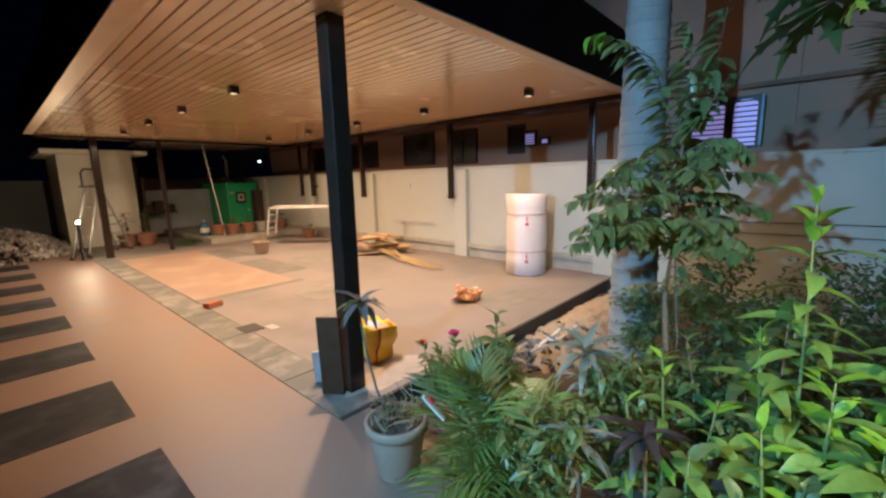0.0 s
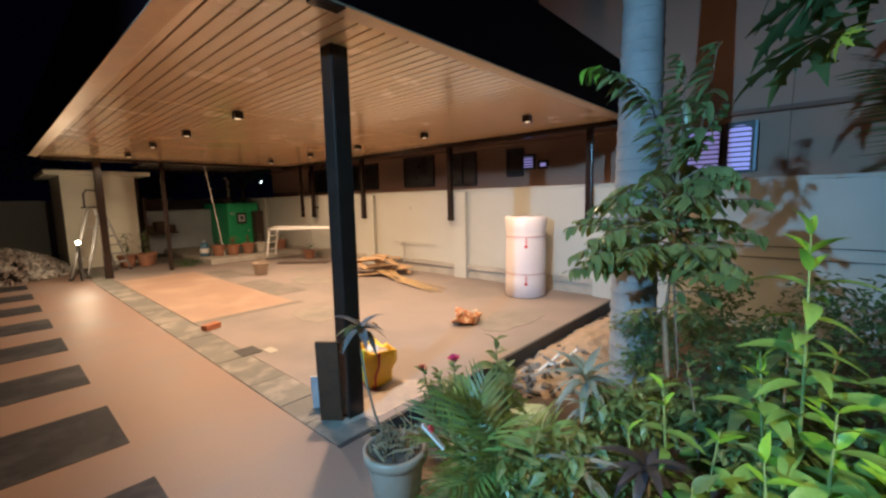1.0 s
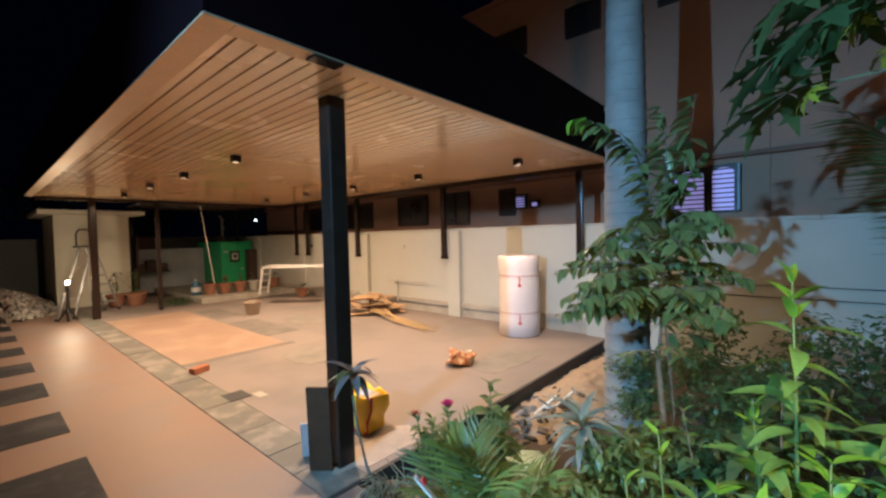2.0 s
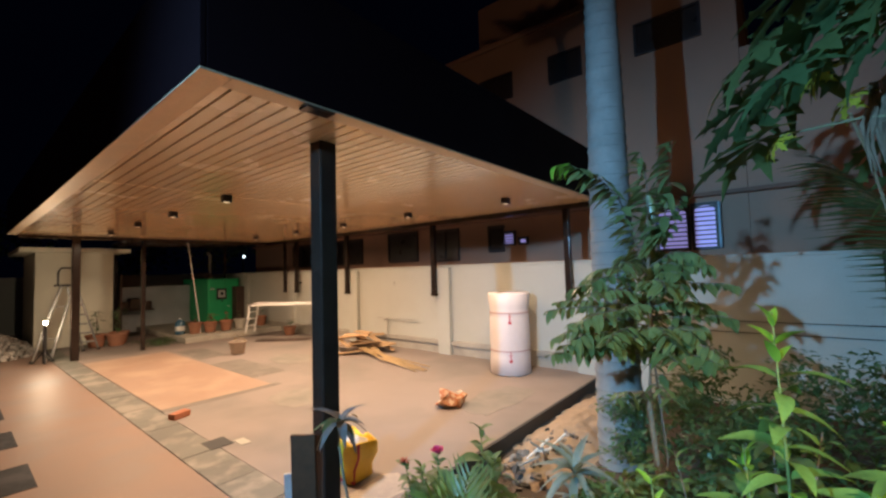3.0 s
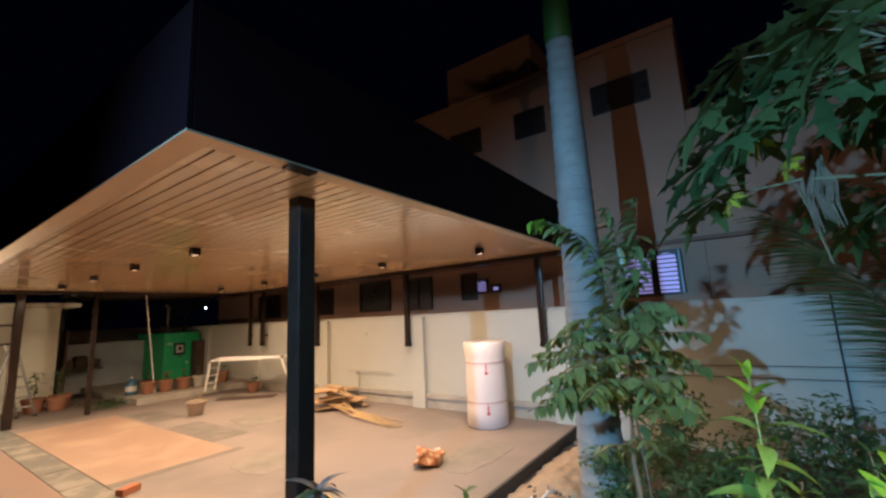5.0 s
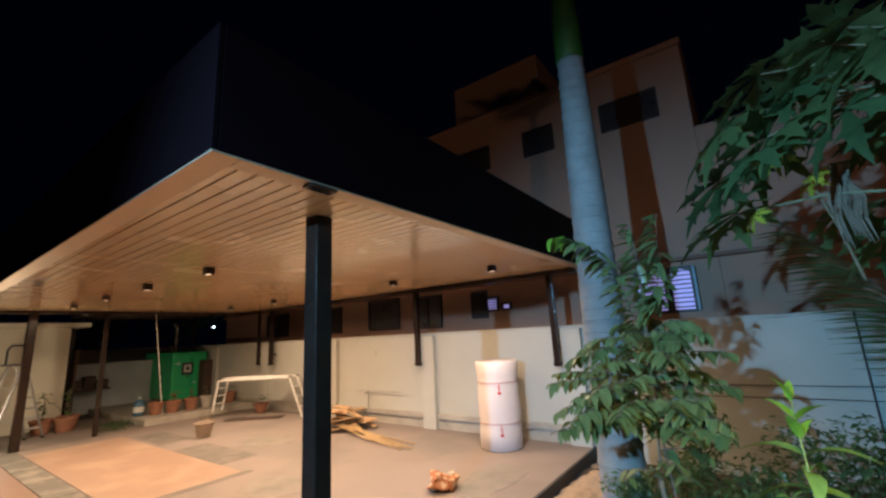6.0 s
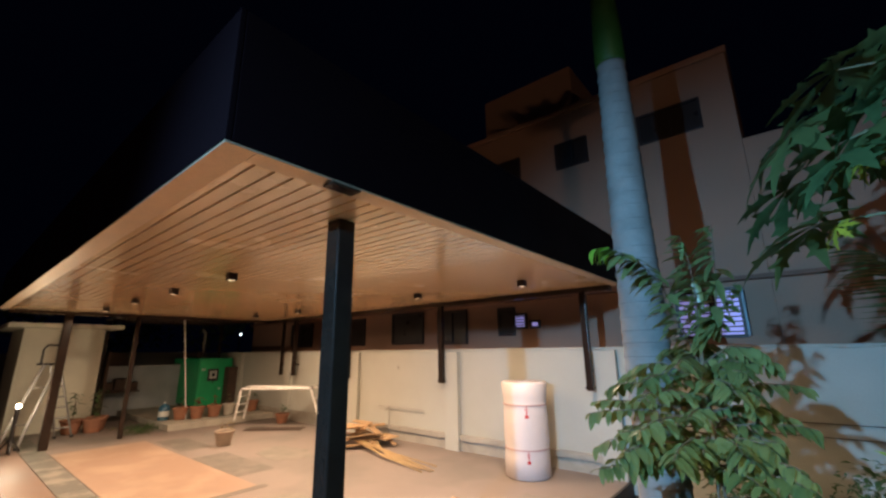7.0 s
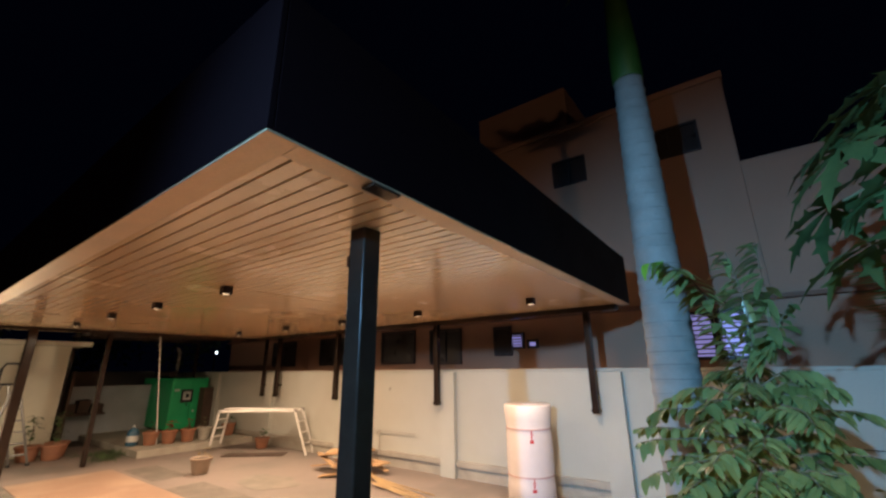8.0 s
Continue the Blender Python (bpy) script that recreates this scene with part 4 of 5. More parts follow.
def frond_mesh(name, material, length, leaflets, leaf_len, leaf_w, arch=0.5, droop=0.35, spread=1.0, stem=0.012, jitter=0.0):
    """A feather leaf along +y: an arching rachis with leaflets on both sides."""
    vs, fs = [], []
    def at(f):
        return Vector((0, length * f * (1 - 0.12 * arch * f), length * arch * (f * 0.55 - 0.75 * f * f)))
    n = 10
    for i in range(n + 1):
        p, r = at(i / n), stem * (1 - 0.8 * i / n)
        o = len(vs)
        vs += [p + Vector((-r, 0, 0)), p + Vector((0, 0, r)), p + Vector((r, 0, 0))]
        if i:
            fs += [(o - 3, o - 2, o + 1, o), (o - 2, o - 1, o + 2, o + 1)]
    rs = random.Random(len(name) + leaflets)
    for i in range(leaflets):
        f = 0.14 + 0.86 * i / (leaflets - 1)
        p = at(f)
        ll = leaf_len * (0.55 + 0.9 * math.sin(math.pi * min(0.95, 0.15 + f * 0.8))) * rs.uniform(0.85, 1.12)
        for s in (-1, 1):
            d = Vector((s * spread + jitter * rs.uniform(-0.5, 0.5), 0.55 + 0.5 * f + jitter * rs.uniform(-0.4, 0.4), rs.uniform(0.0, 0.25) + jitter * rs.uniform(-0.7, 0.5))).normalized()
            acr = d.cross(Vector((jitter * rs.uniform(-0.6, 0.6), jitter * rs.uniform(-0.6, 0.6), 1))).normalized()
            o = len(vs)
            for j, w in enumerate((0.3, 1.0, 0.8, 0.05)):
                g = j / 3
                c = p + d * ll * g + Vector((0, 0, -droop * ll * g * g))
                vs += [c - acr * leaf_w * w * 0.5, c + Vector((0, 0, -leaf_w * 0.15 * w)), c + acr * leaf_w * w * 0.5]
                if j:
                    q = o + 3 * j
                    fs += [(q - 3, q - 2, q + 1, q), (q - 2, q - 1, q + 2, q + 1)]
    me = bpy.data.meshes.new(name)
    me.from_pydata(vs, [], fs)
    me.materials.append(material)
    for p in me.polygons:
        p.use_smooth = True
    return me


def put(parent, me, name, p, yaw, pitch, size=1.0, roll=0.0):
    return put_leaf(parent, me, p, yaw, pitch, size, roll, name)


palm_frond = frond_mesh("palm_frond", M_LEAFDARK, 2.2, 46, 0.5, 0.035, 0.6, 0.6, 1.0, 0.03)
for k in range(8):
    put(palm, palm_frond, "frond", (0, 0, zt + 1.55), k * 0.785 + 0.2, 1.1 - 0.1 * (k % 3))

# ---- young custard apple tree ----
tree = thing("young_tree", (1.98, 1.4, -0.15), "slender young tree with drooping rows of glossy green leaflets", "tree")
trunk = [(0, 0, 0), (0.02, 0.0, 0.5), (-0.02, 0.02, 0.95), (0.02, 0.0, 1.45), (0.03, 0.0, 2.15)]
part("trunk", tube(bmesh.new(), trunk, [0.022, 0.02, 0.019, 0.016, 0.01], 8), M_TWIG, tree, smooth=True)
part("trunk", tube(bmesh.new(), [(0.05, 0.05, 0), (0.07, 0.06, 0.6), (0.03, 0.04, 1.2), (0.0, 0.04, 1.5)], [0.012, 0.01, 0.008, 0.004], 7), M_TWIG, tree, smooth=True)


def spray_mesh(path, n, size, width, seed, droop=0.9, hang=None):
    """Leaflets in two loose drooping rows along a twig path, as one mesh; hang: a side that all lean to."""
    rs = random.Random(seed)
    pts = [Vector(p) for p in path]
    vs, fs = [], []
    for i in range(n):
        f = (i + 0.5) / n * (len(pts) - 1)
        k = min(int(f), len(pts) - 2)
        p = pts[k].lerp(pts[k + 1], f - k)
        vs.extend((p + Vector((-0.002, 0, 0)), p + Vector((0.002, 0, 0))))
        if i:
            fs.append((2 * i - 2, 2 * i - 1, 2 * i + 1, 2 * i))
    for i in range(n):
        f = (i + 0.5) / n * (len(pts) - 1)
        k = min(int(f), len(pts) - 2)
        p, along = pts[k].lerp(pts[k + 1], f - k), (pts[k + 1] - pts[k]).normalized()
        cross = along.cross(Vector((0, 0, 1)))
        cross = cross.normalized() if cross.length > 0.05 else Vector((1, 0, 0))
        for side in (-1, 1):
            lean = hang if hang is not None else cross * side
            d = (lean * rs.uniform(0.7, 1.1) + cross * side * 0.35 + along * rs.uniform(0.2, 0.7) + Vector((rs.uniform(-0.3, 0.3), rs.uniform(-0.3, 0.3), -droop * rs.uniform(0.2, 1.0)))).normalized()
            acr = (d.cross(Vector((rs.uniform(-0.5, 0.5), rs.uniform(-0.5, 0.5), 1)))).normalized()
            up = acr.cross(d).normalized()
            L_ = size * rs.uniform(0.65, 1.2) * (0.75 + 0.5 * math.sin(math.pi * (i + 1) / (n + 1)))
            o = len(vs) - 1
            for g, w in ((0.22, 0.8), (0.5, 1.0), (0.8, 0.62), (1.0, 0.04)):
                c = p + d * L_ * g + Vector((0, 0, -0.3 * L_ * g * g))
                vs.extend((c - acr * L_ * width * w * 0.5 + up * L_ * 0.05 * w, c, c + acr * L_ * width * w * 0.5 + up * L_ * 0.05 * w))
            node = 2 * i if side < 0 else 2 * i + 1
            fs.extend(((node, o + 2, o + 1), (node, o + 3, o + 2)))
            for j in range(3):
                q = o + 1 + 3 * j
                fs.extend(((q, q + 1, q + 4, q + 3), (q + 1, q + 2, q + 5, q + 4)))
    me = bpy.data.meshes.new("leaf_spray")
    me.from_pydata(vs, [], fs)
    for p in me.polygons:
        p.use_smooth = True
    return me


def spray(path, n, size, width, seed, material, droop=0.9, hang=None):
    r0 = 0.006
    part("branch", tube(bmesh.new(), path, [r0 - 0.004 * k / (len(path) - 1) for k in range(len(path))], 5), M_TWIG, tree)
    me = spray_mesh(path, n, size, width, seed, droop, hang)
    me.materials.append(material)
    new("leaf_spray", me).parent = tree


rs = random.Random(21)
for k in range(72):
    z0 = rs.uniform(1.36, 2.12)
    yaw = k * 2.4 + rs.uniform(-0.3, 0.3)
    d = Vector((-math.sin(yaw), math.cos(yaw), 0))
    L_ = rs.uniform(0.36, 0.66) * (1.0 if z0 < 1.9 else 0.75) * (1.12 if d.x < 0 else 0.85)
    base = Vector((0.01, 0.01, z0 - 0.08))
    rise = rs.uniform(0.0, 0.16)
    spray([base, base + d * L_ * 0.5 + Vector((0, 0, rise)), base + d * L_ * 0.85 + Vector((0, 0, rise * 0.9)), base + d * L_ + Vector((0, 0, rise * 0.5))],
          12, 0.092, 0.46, 300 + k, M_LEAFTREE if k % 4 else M_LEAFMID)
# low side twigs with a few broad leaves
for k in range(5):
    yaw, z0 = 1.2 + 1.3 * k, 1.0 + 0.06 * k
    d = Vector((-math.sin(yaw), math.cos(yaw), 0))
    base = Vector((0.0, 0.01, z0))
    spray([base, base + d * 0.18 + Vector((0, 0, 0.02)), base + d * 0.34 + Vector((0, 0, -0.03))], 3, 0.1, 0.55, 360 + k, M_LEAFMID)
# a shoot towards the canopy with lit young leaves at its tip
shoot = [(0.0, 0.0, 2.0), (-0.06, 0.0, 2.2), (-0.13, -0.1, 2.5), (-0.2, -0.36, 2.63), (-0.29, -0.62, 2.68)]
spray(shoot, 30, 0.14, 0.34, 401, M_LEAFTREE, 0.6, Vector((-0.7, -0.3, 0.0)))
spray(shoot[1:], 14, 0.12, 0.38, 404, M_LEAFTREE, 0.8)
# the upright whip, its leaflets hanging in one row
whip = [(0.05, 0.0, 2.1), (0.14, 0.0, 2.25), (0.17, 0.1, 2.54), (0.18, 0.28, 2.95)]
spray(whip, 36, 0.16, 0.34, 402, M_LEAFTREE, 0.8, Vector((-0.6, -0.3, -0.05)))
spray([(0.03, 0.0, 2.1), (0.05, -0.02, 2.4), (0.04, 0.02, 2.62), (0.0, 0.05, 2.85)], 22, 0.14, 0.34, 405, M_LEAFTREE, 0.8, Vector((-0.5, -0.3, 0.0)))
spray([(0.1, 0.0, 2.15), (0.2, 0.03, 2.35), (0.28, 0.04, 2.48)], 8, 0.12, 0.4, 403, M_LEAFMID, 0.7)
for k in range(5):
    put_leaf(tree, leaf_mesh("young", M_LEAFLIME, 0.45, 0.5), (-0.29 - 0.02 * k, -0.62, 2.69), 0.9 + 0.45 * k, -0.7, 0.11)


# ---- broad-leaved shrubs ----
def shrub(place, stems, label, leaf, top_leaf, category="shrub", spacing=0.085, size=(0.17, 0.27), seed=0, name="broad_leaf_shrub", mat_stem=None, whorl=2):
    """Upright canes with pairs of long leaves; stems: (dx, dy, lean x, lean y, height)."""
    rs = random.Random(seed)
    t = thing(name, place, label, category)
    for dx, dy, lx, ly, h in stems:
        pts = [Vector((dx + lx * f * f, dy + ly * f * f, h * f)) for f in (0, 0.35, 0.7, 1.0)]
        part("stem", tube(bmesh.new(), pts, [0.009, 0.008, 0.006, 0.003], 6), mat_stem or M_GREENSTEM, t, smooth=True)
        z, turn = max(0.12, h * 0.25), rs.uniform(0, 6.28)
        while z < h:
            f = z / h
            p = Vector((dx + lx * f * f, dy + ly * f * f, z))
            for s in range(whorl):
                young = f > 0.86
                me = top_leaf if (young or rs.random() < 0.12) else leaf
                put_leaf(t, me, p, turn + s * 6.283 / whorl + rs.uniform(-0.35, 0.35), (0.75 if young else 0.15) + rs.uniform(-0.35, 0.3), rs.uniform(*size) * (0.6 if young else 1.0), rs.uniform(-0.4, 0.4))
            turn += 1.45
            z += spacing * rs.uniform(0.8, 1.3)
    return t


shrub((2.78, 0.3, -0.15), [(-0.03, 0, -0.03, 0.0, 1.78), (-0.14, 0.04, -0.05, 0.0, 1.2), (0.22, 0.03, 0.12, 0, 1.42), (0.05, -0.18, 0.0, -0.05, 1.12)],
      "tall garden shrub with long bright green leaves", L_BROAD, L_LIME, seed=31, spacing=0.062, size=(0.18, 0.26))
shrub((2.9, -0.12, -0.12), [(0, 0, 0.08, -0.05, 1.05), (0.2, 0.05, 0.1, 0, 1.2), (-0.2, 0, -0.05, 0, 0.92), (0.36, -0.1, 0.1, 0, 1.0), (0.1, 0.2, 0, 0, 1.1)],
      "dense garden shrub with lime tipped broad leaves", L_BROAD, L_LIME, seed=32, spacing=0.07, size=(0.13, 0.21))
shrub((2.3, 0.15, -0.12), [(0, 0, -0.04, 0, 1.0), (0.13, 0.06, 0.05, 0, 0.82), (-0.13, 0.0, -0.06, 0, 0.74)],
      "small shrub with upright lime green shoots", L_BRIGHT, L_LIME, seed=33, spacing=0.1, size=(0.14, 0.22))
shrub((2.62, -0.22, -0.1), [(0, 0, 0.0, -0.03, 0.72), (0.14, 0.06, 0.02, 0, 0.78), (-0.18, 0.1, 0, 0, 0.7), (0.3, 0, 0.04, 0, 0.8)],
      "low shrub with broad mid green leaves", L_BROAD, L_MID, seed=34, spacing=0.065, size=(0.15, 0.22))
shrub((2.98, -0.5, -0.02), [(0, 0, 0.0, -0.03, 0.8), (0.14, 0.16, 0.02, 0, 0.92), (-0.2, 0.1, 0, 0, 0.66), (0.3, 0.05, 0.04, 0, 0.8), (0.45, 0.2, 0.04, 0, 1.0)],
      "spreading shrub with long bright leaves at the bed's rim", L_BRIGHT, L_LIME, seed=38, spacing=0.075, size=(0.11, 0.18))
shrub((3.2, 0.25, -0.15), [(0, 0, 0.0, -0.03, 1.25), (0.14, 0.16, 0.02, 0, 1.3), (-0.2, 0.1, 0, 0, 1.1), (0.3, 0.05, 0.04, 0, 1.2)],
      "leafy shrub with long green leaves", L_BRIGHT, L_LIME, seed=39, spacing=0.1, size=(0.17, 0.26))
shrub((3.12, -0.12, -0.12), [(0, 0, 0.0, -0.03, 1.0), (0.14, 0.1, 0.02, 0, 1.2), (-0.16, 0.1, 0, 0, 0.95), (0.26, -0.05, 0.04, 0, 1.1), (0.02, -0.2, 0, 0, 0.85)],
      "bushy shrub with drooping yellow green leaves", L_BRIGHT, L_LIME, seed=40, spacing=0.08, size=(0.15, 0.24), whorl=3)
shrub((2.52, 0.75, -0.15), [(0, 0, 0.05, 0, 1.05), (0.25, 0.1, 0.1, 0, 1.15), (-0.2, 0.1, -0.1, 0, 0.9), (0.5, 0.0, 0.1, 0, 1.2), (0.75, 0.2, 0.1, 0, 1.25), (0.15, 0.4, 0, 0, 1.1)],
      "dark green leafy bush in the garden bed", L_MID, L_BRIGHT, seed=35, spacing=0.06, size=(0.13, 0.21), mat_stem=M_TWIG)
shrub((1.0, 0.66, -0.15), [(0, 0, -0.02, 0.0, 0.8), (0.06, 0.02, 0.04, 0, 0.6), (0.1, -0.1, 0.04, 0, 0.66)],
      "small upright plant with deep green leaves", L_MID, L_MID, seed=36, spacing=0.05, size=(0.15, 0.23))
shrub((3.5, 1.0, -0.15), [(0, 0, 0.05, 0, 1.3), (0.3, 0.1, 0.1, 0, 1.4), (-0.2, 0.3, -0.1, 0, 1.2), (0.5, 0.5, 0.1, 0, 1.3), (0.1, 0.7, 0, 0, 1.3)],
      "dark leafy bush by the compound wall", L_DARK, L_DARK, seed=37, spacing=0.07, size=(0.12, 0.2), mat_stem=M_TWIG)

# rosettes
def rosette(place, h, n, size, me, label, category, name, pitch=(0.1, 1.0), seed=0, dry=0, stem_pts=None):
    rs = random.Random(seed)
    t = thing(name, place, label, category)
    pts = stem_pts or [(0, 0, 0), (0.02, 0.01, h * 0.5), (0, 0, h)]
    part("stem", tube(bmesh.new(), pts, 0.011, 7), M_TWIG, t, smooth=True)
    top = Vector(pts[-1])
    for k in range(n):
        put_leaf(t, me, top + Vector((0, 0, 0.03 * k / n)), k * 2.4 + rs.uniform(-0.2, 0.2), pitch[0] + (pitch[1] - pitch[0]) * k / n, size * rs.uniform(0.75, 1.1))
    for k in range(dry):
        put_leaf(t, L_DRY, top - Vector((0, 0, 0.05)), rs.uniform(0, 6.28), -1.3, size * 0.8)
    return t


rosette((1.72, 0.6, -0.15), 0.7, 22, 0.27, L_GREY, "silvery dragon plant with strap leaves on a bare cane", "dracaena", "dragon_plant", (-0.5, 1.1), 41, 16)
rosette((1.95, -0.05, -0.12), 0.5, 16, 0.22, L_GREY, "low silvery strap leaved plant in the bed", "dracaena", "dragon_plant", (-0.4, 1.0), 42, 3)
rosette((2.24, 0.02, -0.12), 0.62, 16, 0.22, L_PURPLE, "purple black rosette plant in the garden bed", "cordyline", "purple_plant", (-0.5, 0.7), 43)
rosette((1.55, 1.0, -0.15), 0.3, 12, 0.24, L_GREY, "grey green rosette plant near the sand", "dracaena", "dragon_plant", (-0.2, 1.1), 44, 4)

# feathery palm
areca = thing("areca_palm", (1.44, -0.09, -0.12), "bushy areca palm with arching feathery fronds", "palm plant")
ar = [frond_mesh("areca_frond_a", M_LEAFARECA, 0.5, 10, 0.2, 0.02, 0.6, 0.45, 0.6, 0.005), frond_mesh("areca_frond_b", M_LEAFARECA, 0.4, 8, 0.18, 0.02, 0.9, 0.6, 0.65, 0.005),
      frond_mesh("areca_frond_c", M_LEAFMID, 0.46, 9, 0.19, 0.019, 0.8, 0.5, 0.6, 0.005)]
rs = random.Random(51)
for k in range(58):
    yaw, f = k * 2.4, rs.random()
    put(areca, ar[k % 3], "frond", (rs.uniform(-0.13, 0.13), rs.uniform(-0.13, 0.13), 0.08 + 0.3 * f), yaw, 0.3 + 0.95 * f + rs.uniform(-0.15, 0.15), rs.uniform(0.7, 1.05), rs.uniform(-0.3, 0.3))
for k in range(7):
    part("stalk", tube(bmesh.new(), [(rs.uniform(-0.08, 0.08), rs.uniform(-0.08, 0.08), 0), (rs.uniform(-0.08, 0.08), rs.uniform(-0.08, 0.08), 0.36)], 0.008, 6), M_GREENSTEM, areca)

# rose with a bloom
rose = shrub((0.78, 0.42, -0.15), [(0, 0, -0.02, 0.0, 0.66), (-0.12, -0.12, -0.06, -0.06, 0.62), (0.08, 0.05, 0.04, 0, 0.5), (-0.05, 0.1, -0.1, 0, 0.48), (-0.02, -0.1, -0.03, -0.04, 0.58), (0.12, -0.06, 0.06, 0, 0.54), (-0.14, 0.0, -0.05, 0, 0.52)],
             "rose bush with one open pink bloom", L_MID, L_MID, "rose bush", 0.034, (0.09, 0.14), 61, "rose_bush", None, 3)
for k in range(14):
    put_leaf(rose, L_PETAL, (-0.02, 0, 0.66), k * 2.4, 0.1 + 0.09 * k, 0.066 - 0.0015 * k, 0, "petal")
for k in range(16):
    put_leaf(rose, L_RED, (-0.18, -0.18, 0.62), k * 2.4, 0.2 + 0.06 * k, 0.045, 0, "spent_petal")

# near pot with a long bare stem
npot = thing("flower_pot", (1.03, -0.42, 0), "beige plastic flower pot with dry twigs and a leaning stem", "potted plant")
part("pot", pot_mesh(0.178, 0.34), M_POTGREY, npot, smooth=True)
part("soil", lathe(bmesh.new(), [(0.15, 0.315), (0.155, 0.33)], 20), M_SOIL, npot)
rs = random.Random(71)
for k in range(64):
    a, r = rs.uniform(0, 6.28), rs.uniform(0.02, 0.14)
    a2 = a + rs.uniform(-1, 1)
    part("dry_twig", tube(bmesh.new(), [(r * math.cos(a), r * math.sin(a), 0.32), (r * 1.1 * math.cos(a2), r * 1.1 * math.sin(a2), 0.4), (r * 1.4 * math.cos(a2 + 0.6), r * 1.4 * math.sin(a2 + 0.6), rs.uniform(0.35, 0.5))], 0.0035, 5), M_LEAFDRY, npot)
stem = [(-0.12, 0.02, 0.33), (-0.24, 0.05, 0.42), (-0.34, 0.07, 0.6), (-0.4, 0.08, 0.8), (-0.41, 0.09, 0.93)]
part("stem", tube(bmesh.new(), stem, [0.009, 0.008, 0.008, 0.007, 0.006], 7), M_TWIG, npot, "long pale bare stem", True)
L_FRANG = leaf_mesh("frangipani", M_LEAFMAUVE, 0.26, 0.45, 0.15)
L_FRANGD = leaf_mesh("frangipani_dark", M_LEAFDARK, 0.28, 0.5, 0.15)
for k in range(15):
    put_leaf(npot, L_FRANG if k % 3 else L_FRANGD, (-0.41, 0.09, 0.93), k * 2.4, -0.6 + 0.095 * k, rs.uniform(0.15, 0.22))
TAG = pose(0.364, -0.080, 0.594, 12, -38, 20)
part("tag", bx(-0.006, 0.006, -0.012, 0.012, -0.1, 0.06, 0.002, TAG), M_LABEL, npot, "white plant tag")
part("tag_tip", bx(-0.007, 0.007, -0.014, 0.014, 0.0, 0.03, 0.002, TAG @ Matrix.Translation((0.012, 0.012, 0))), M_RED, npot)

# ---- papaya ----
def lobed_leaf(material, key):
    """A deeply lobed round leaf with toothed lobes."""
    if key in LEAVES:
        return LEAVES[key]
    vs, fs = [], []
    for i in range(7):
        mid = -2.3 + 4.6 * i / 6
        L_ = 0.58 + 0.42 * math.cos(mid * 0.6)
        ca, sa = math.cos(mid), math.sin(mid)
        o = len(vs)
        for k, (r, w) in enumerate(((0.0, 0.015), (0.25, 0.075), (0.42, 0.11), (0.52, 0.25), (0.56, 0.12), (0.7, 0.1), (0.76, 0.19), (0.8, 0.075), (0.92, 0.05), (1.08, 0.004))):
            for s in (-1, 0, 1):
                x, y = s * w, r * L_ + (0.06 if s and k in (3, 6) else 0.0)
                q = Vector((x * ca + y * sa, -x * sa + y * ca, 0))
                q.z = -0.42 * q.length ** 2 + (0.3 * w if s else 0.0) + 0.03 * math.sin(5 * r + i)
                vs.append(q)
            if k:
                q = o + 3 * k
                fs += [(q - 3, q - 2, q + 1, q), (q - 2, q - 1, q + 2, q + 1)]
    me = bpy.data.meshes.new("lobed_leaf")
    me.from_pydata(vs, [], fs)
    me.materials.append(material)
    for p in me.polygons:
        p.use_smooth = True
    LEAVES[key] = me
    return me


pap = thing("papaya_tree", (3.9, 1.5, -0.2), "papaya tree with large deeply lobed leaves and a dead leaf", "papaya tree")
part("trunk", tube(bmesh.new(), [(0, 0, 0), (0.03, 0, 1.5), (0.0, 0, 3.2), (0.02, 0, 3.7)], [0.09, 0.08, 0.065, 0.04], 14), M_TWIG, pap, smooth=True)
PL, PLM, PLY = lobed_leaf(M_LEAFMID, "pap_a"), lobed_leaf(M_LEAFDARK, "pap_b"), lobed_leaf(M_LEAFYELLOW, "pap_c")
rs = random.Random(81)
spots = [(2.68, 1.45, 2.62, PL), (3.0, 1.2, 3.05, PL), (3.1, 1.5, 3.4, PLM), (2.72, 1.6, 3.3, PL), (2.85, 1.1, 2.9, PLM), (3.25, 1.0, 3.0, PLM), (3.0, 1.7, 3.7, PL), (3.35, 1.4, 3.6, PL),
         (2.62, 1.9, 3.0, PLM), (3.4, 0.9, 3.3, PL), (2.8, 2.2, 3.6, PLM), (3.5, 1.8, 3.9, PL), (3.2, 2.3, 3.9, PLM), (3.6, 1.0, 3.0, PLM), (4.1, 0.8, 3.4, PL), (4.4, 1.5, 3.3, PL), (3.9, 2.3, 3.6, PLM), (2.95, 1.55, 3.15, PLM), (3.2, 1.35, 3.25, PL)]
for k in range(11):
    spots.append((rs.uniform(3.1, 4.7), rs.uniform(1.9, 3.4), rs.uniform(2.3, 4.3), PL if k % 3 else PLM))
for x, y, z, me in spots:
    p = Vector((x - 3.9, y - 1.5, z + 0.2))
    base = Vector((0, 0, 3.35 + 0.3 * rs.random() if z > 2.8 else 2.75))
    part("leaf_stalk", tube(bmesh.new(), [base, base.lerp(p, 0.6) + Vector((0, 0, 0.06)), p], [0.012, 0.009, 0.006], 6), M_STALK, pap)
    d = p - base
    put_leaf(pap, me, p, math.atan2(-d.x, d.y) + rs.uniform(-0.4, 0.4), rs.uniform(-0.75, -0.25), rs.uniform(0.36, 0.5), rs.uniform(-0.4, 0.4), "lobed_leaf")
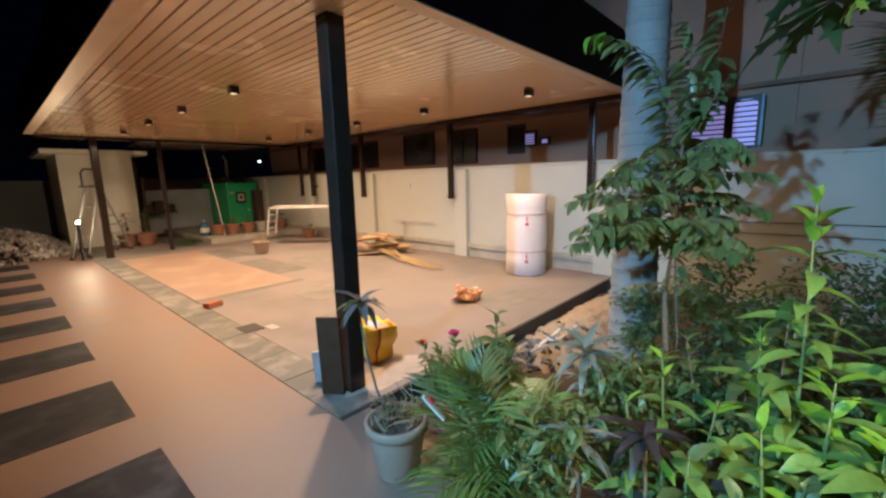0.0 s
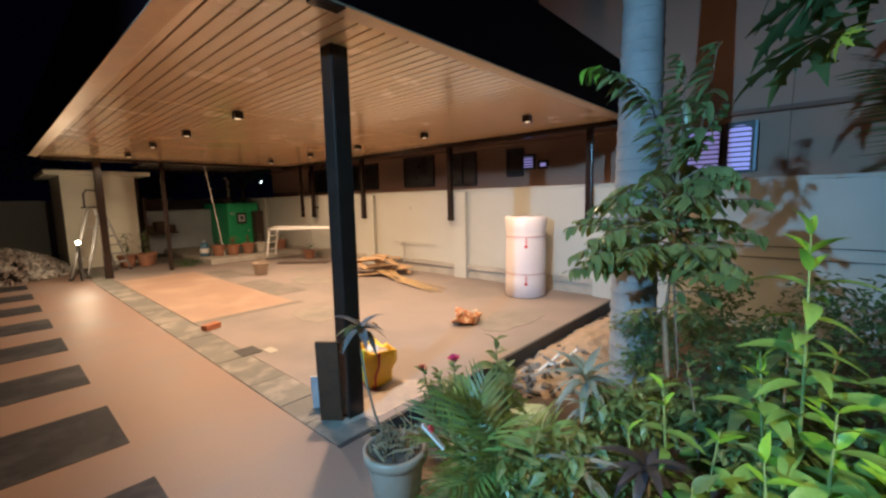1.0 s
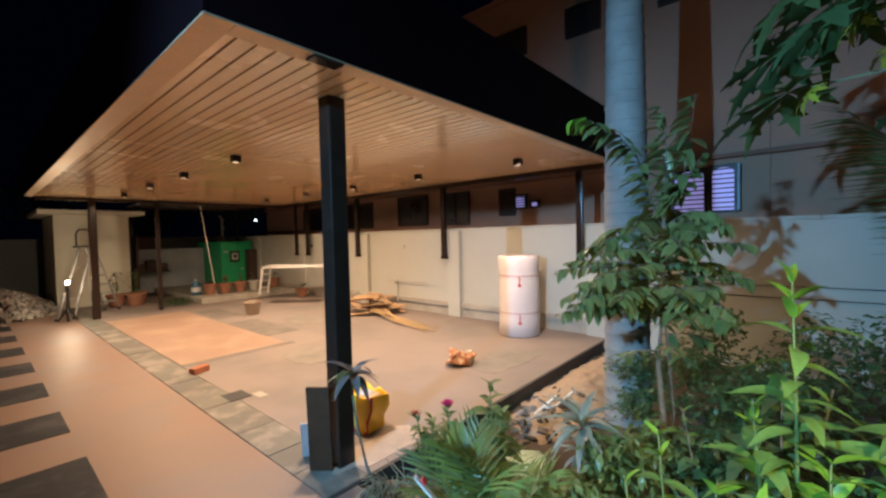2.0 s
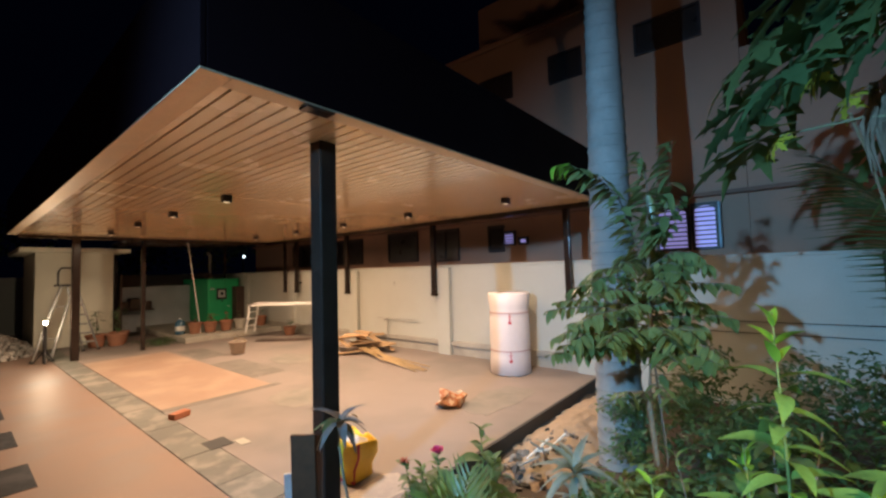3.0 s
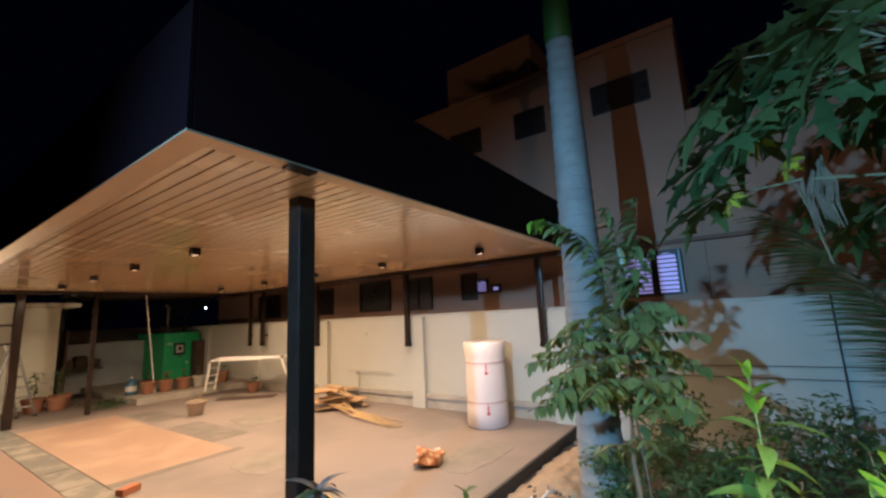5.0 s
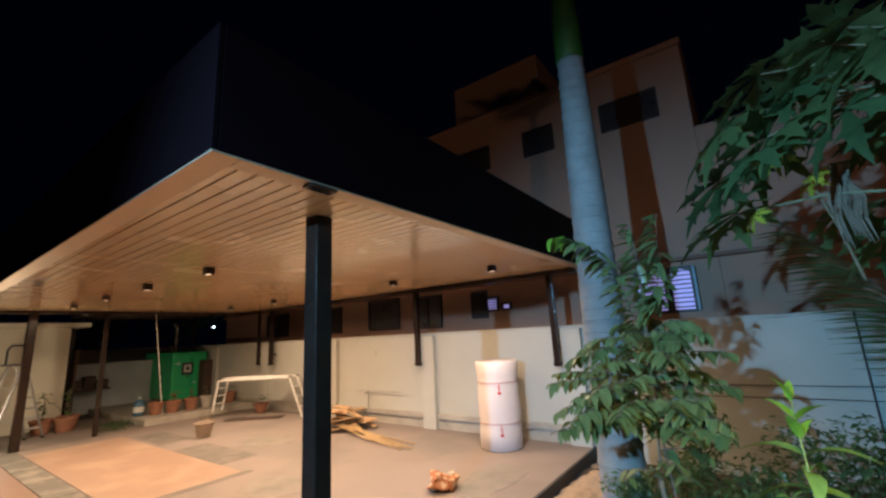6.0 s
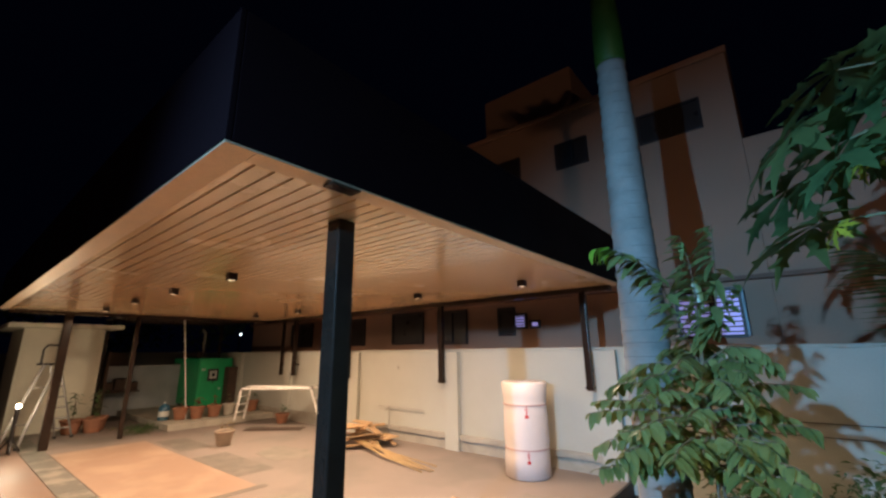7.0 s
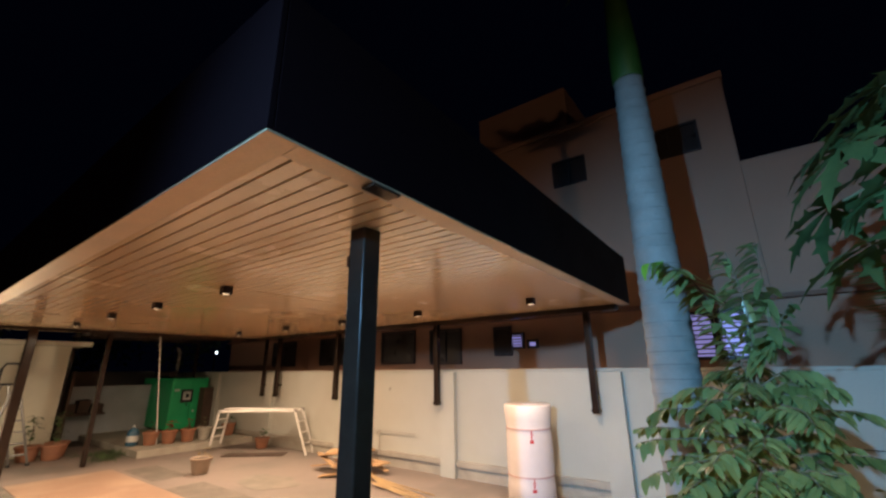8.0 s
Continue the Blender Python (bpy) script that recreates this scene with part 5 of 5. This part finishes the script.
for lx, ly, lz, size in ((-1.12, -0.1, 2.78, 0.13), (-0.78, 0.05, 3.0, 0.16), (-0.9, 0.2, 3.25, 0.18)):
    put_leaf(pap, PLY, (lx, ly, lz), 1.8 + size * 3, -0.9, size, 0.2, "lobed_leaf")
for k in range(9):
    r_ = random.Random(700 + k)
    x0, x1 = -0.69 + 0.01 * k, -0.73 + 0.018 * k
    bm = tube(bmesh.new(), [(x0, -0.02, 3.05), (x0 + r_.uniform(-0.01, 0.01), -0.04 + 0.01 * k, 2.93), (x1 + r_.uniform(-0.01, 0.01), -0.03, 2.8), (x1 + r_.uniform(-0.012, 0.012), -0.05 + 0.012 * k, 2.68), (x1 + 0.02, -0.03, 2.6 - r_.uniform(0, 0.12))], [0.005, 0.012, r_.uniform(0.01, 0.02), 0.011, 0.003], 5)
    part("dead_leaf_strip", bm, M_TWIG, pap, "grey withered leaf hanging")
part("dead_stalk", tube(bmesh.new(), [(-0.78, 0, 2.9), (-0.72, 0, 2.65), (-0.66, 0, 2.3)], 0.008, 6), M_LEAFDRY, pap)

# coconut fronds hanging in from beside the bed
coco = thing("coconut_palm", (4.15, 2.72, -0.2), "young coconut palm with steep feathery fronds", "palm tree")
part("trunk", tube(bmesh.new(), [(0, 0, 0), (0.03, 0, 0.5), (0, 0, 1.0)], [0.14, 0.12, 0.08], 14), M_BARK, coco, smooth=True)
cf = frond_mesh("coconut_frond", M_LEAFDARK, 2.2, 60, 0.5, 0.024, 0.25, 0.75, 1.0, 0.02)
for yaw, pitch in ((1.57, 1.12), (0.1, 1.0), (5.4, 0.9), (4.4, 1.1), (3.3, 1.0)):
    put(coco, cf, "frond", (0, 0, 1.0), yaw, pitch, 1.0, 0.15)


# ---- undergrowth and far trees ----
def leaf_cloud(n, spots, size, seed, ratio=0.45):
    """Many small leaves round given clumps, as one mesh."""
    rs = random.Random(seed)
    vs, fs = [], []
    for _ in range(n):
        c, r = spots[rs.randrange(len(spots))]
        d = Vector((rs.gauss(0, 1), rs.gauss(0, 1), rs.gauss(0, 1))).normalized() * rs.random() ** 0.45
        p = Vector(c) + Vector((d.x * r[0], d.y * r[1], d.z * r[2]))
        e = Euler((rs.uniform(-0.9, 0.5), rs.uniform(-0.6, 0.6), rs.uniform(0, 6.28))).to_matrix()
        s = size * rs.uniform(0.6, 1.4)
        o = len(vs)
        for u, v, w in ((0, 0, 0), (-ratio / 2, 0.45, 0.06), (0, 0.5, 0), (ratio / 2, 0.45, 0.06), (0, 1, -0.15)):
            vs.append(p + e @ Vector((u * s, v * s, w * s)))
        fs += [(o, o + 2, o + 1), (o, o + 3, o + 2), (o + 1, o + 2, o + 4), (o + 2, o + 3, o + 4)]
    me = bpy.data.meshes.new("foliage")
    me.from_pydata(vs, [], fs)
    return me


rs = random.Random(91)
low = [((rs.uniform(1.2, 3.6), rs.uniform(-0.25, 1.2), rs.uniform(0.0, 0.5)), (0.2, 0.2, 0.17)) for _ in range(64)]
low = [s for s in low if s[0][0] > 1.75 or (s[0][1] < 0.5 and s[0][2] < 0.2)]
stuff("undergrowth", leaf_cloud(7500, low, 0.085, 92), M_LEAFMID, "low tangled green undergrowth in the garden bed", "undergrowth")
mid_ = [((rs.uniform(1.3, 4.6), rs.uniform(1.2, 4.2), rs.uniform(0.05, 0.75)), (0.35, 0.35, 0.3)) for _ in range(40)]
mid_ = [s for s in mid_ if s[0][0] > 1.75 or (s[0][2] < 0.5 and s[0][1] < 2.3 and s[0][0] > 1.35)]
stuff("background_shrubs", leaf_cloud(9000, mid_, 0.085, 93), M_LEAFDARK, "dense dark shrubs between the garden and the wall", "shrubs")
vine = [((1.3 + rs.uniform(-0.1, 0.5), 2.15 + rs.uniform(-0.1, 0.1), 0.1 + 0.06 * k), (0.22, 0.12, 0.1)) for k in range(9)]
stuff("creeper", leaf_cloud(900, vine, 0.06, 94), M_LEAFDARK, "dark creeper round the foot of the palm trunk", "creeper")
far = [((rs.uniform(-24, -19), rs.uniform(-8, 9), rs.uniform(2.2, 4.8)), (1.3, 1.3, 0.9)) for _ in range(26)]
stuff("far_trees", leaf_cloud(7000, far, 0.28, 95), M_LEAFDARK, "dark trees beyond the far boundary wall", "trees")
grass = [((rs.uniform(-11.4, -10.3), rs.uniform(1.6, 2.3), 0.05), (0.4, 0.3, 0.12)) for _ in range(10)]
stuff("weeds", leaf_cloud(900, grass, 0.07, 96, 0.25), M_LEAFDARK, "low weeds at the edge of the slab", "weeds")
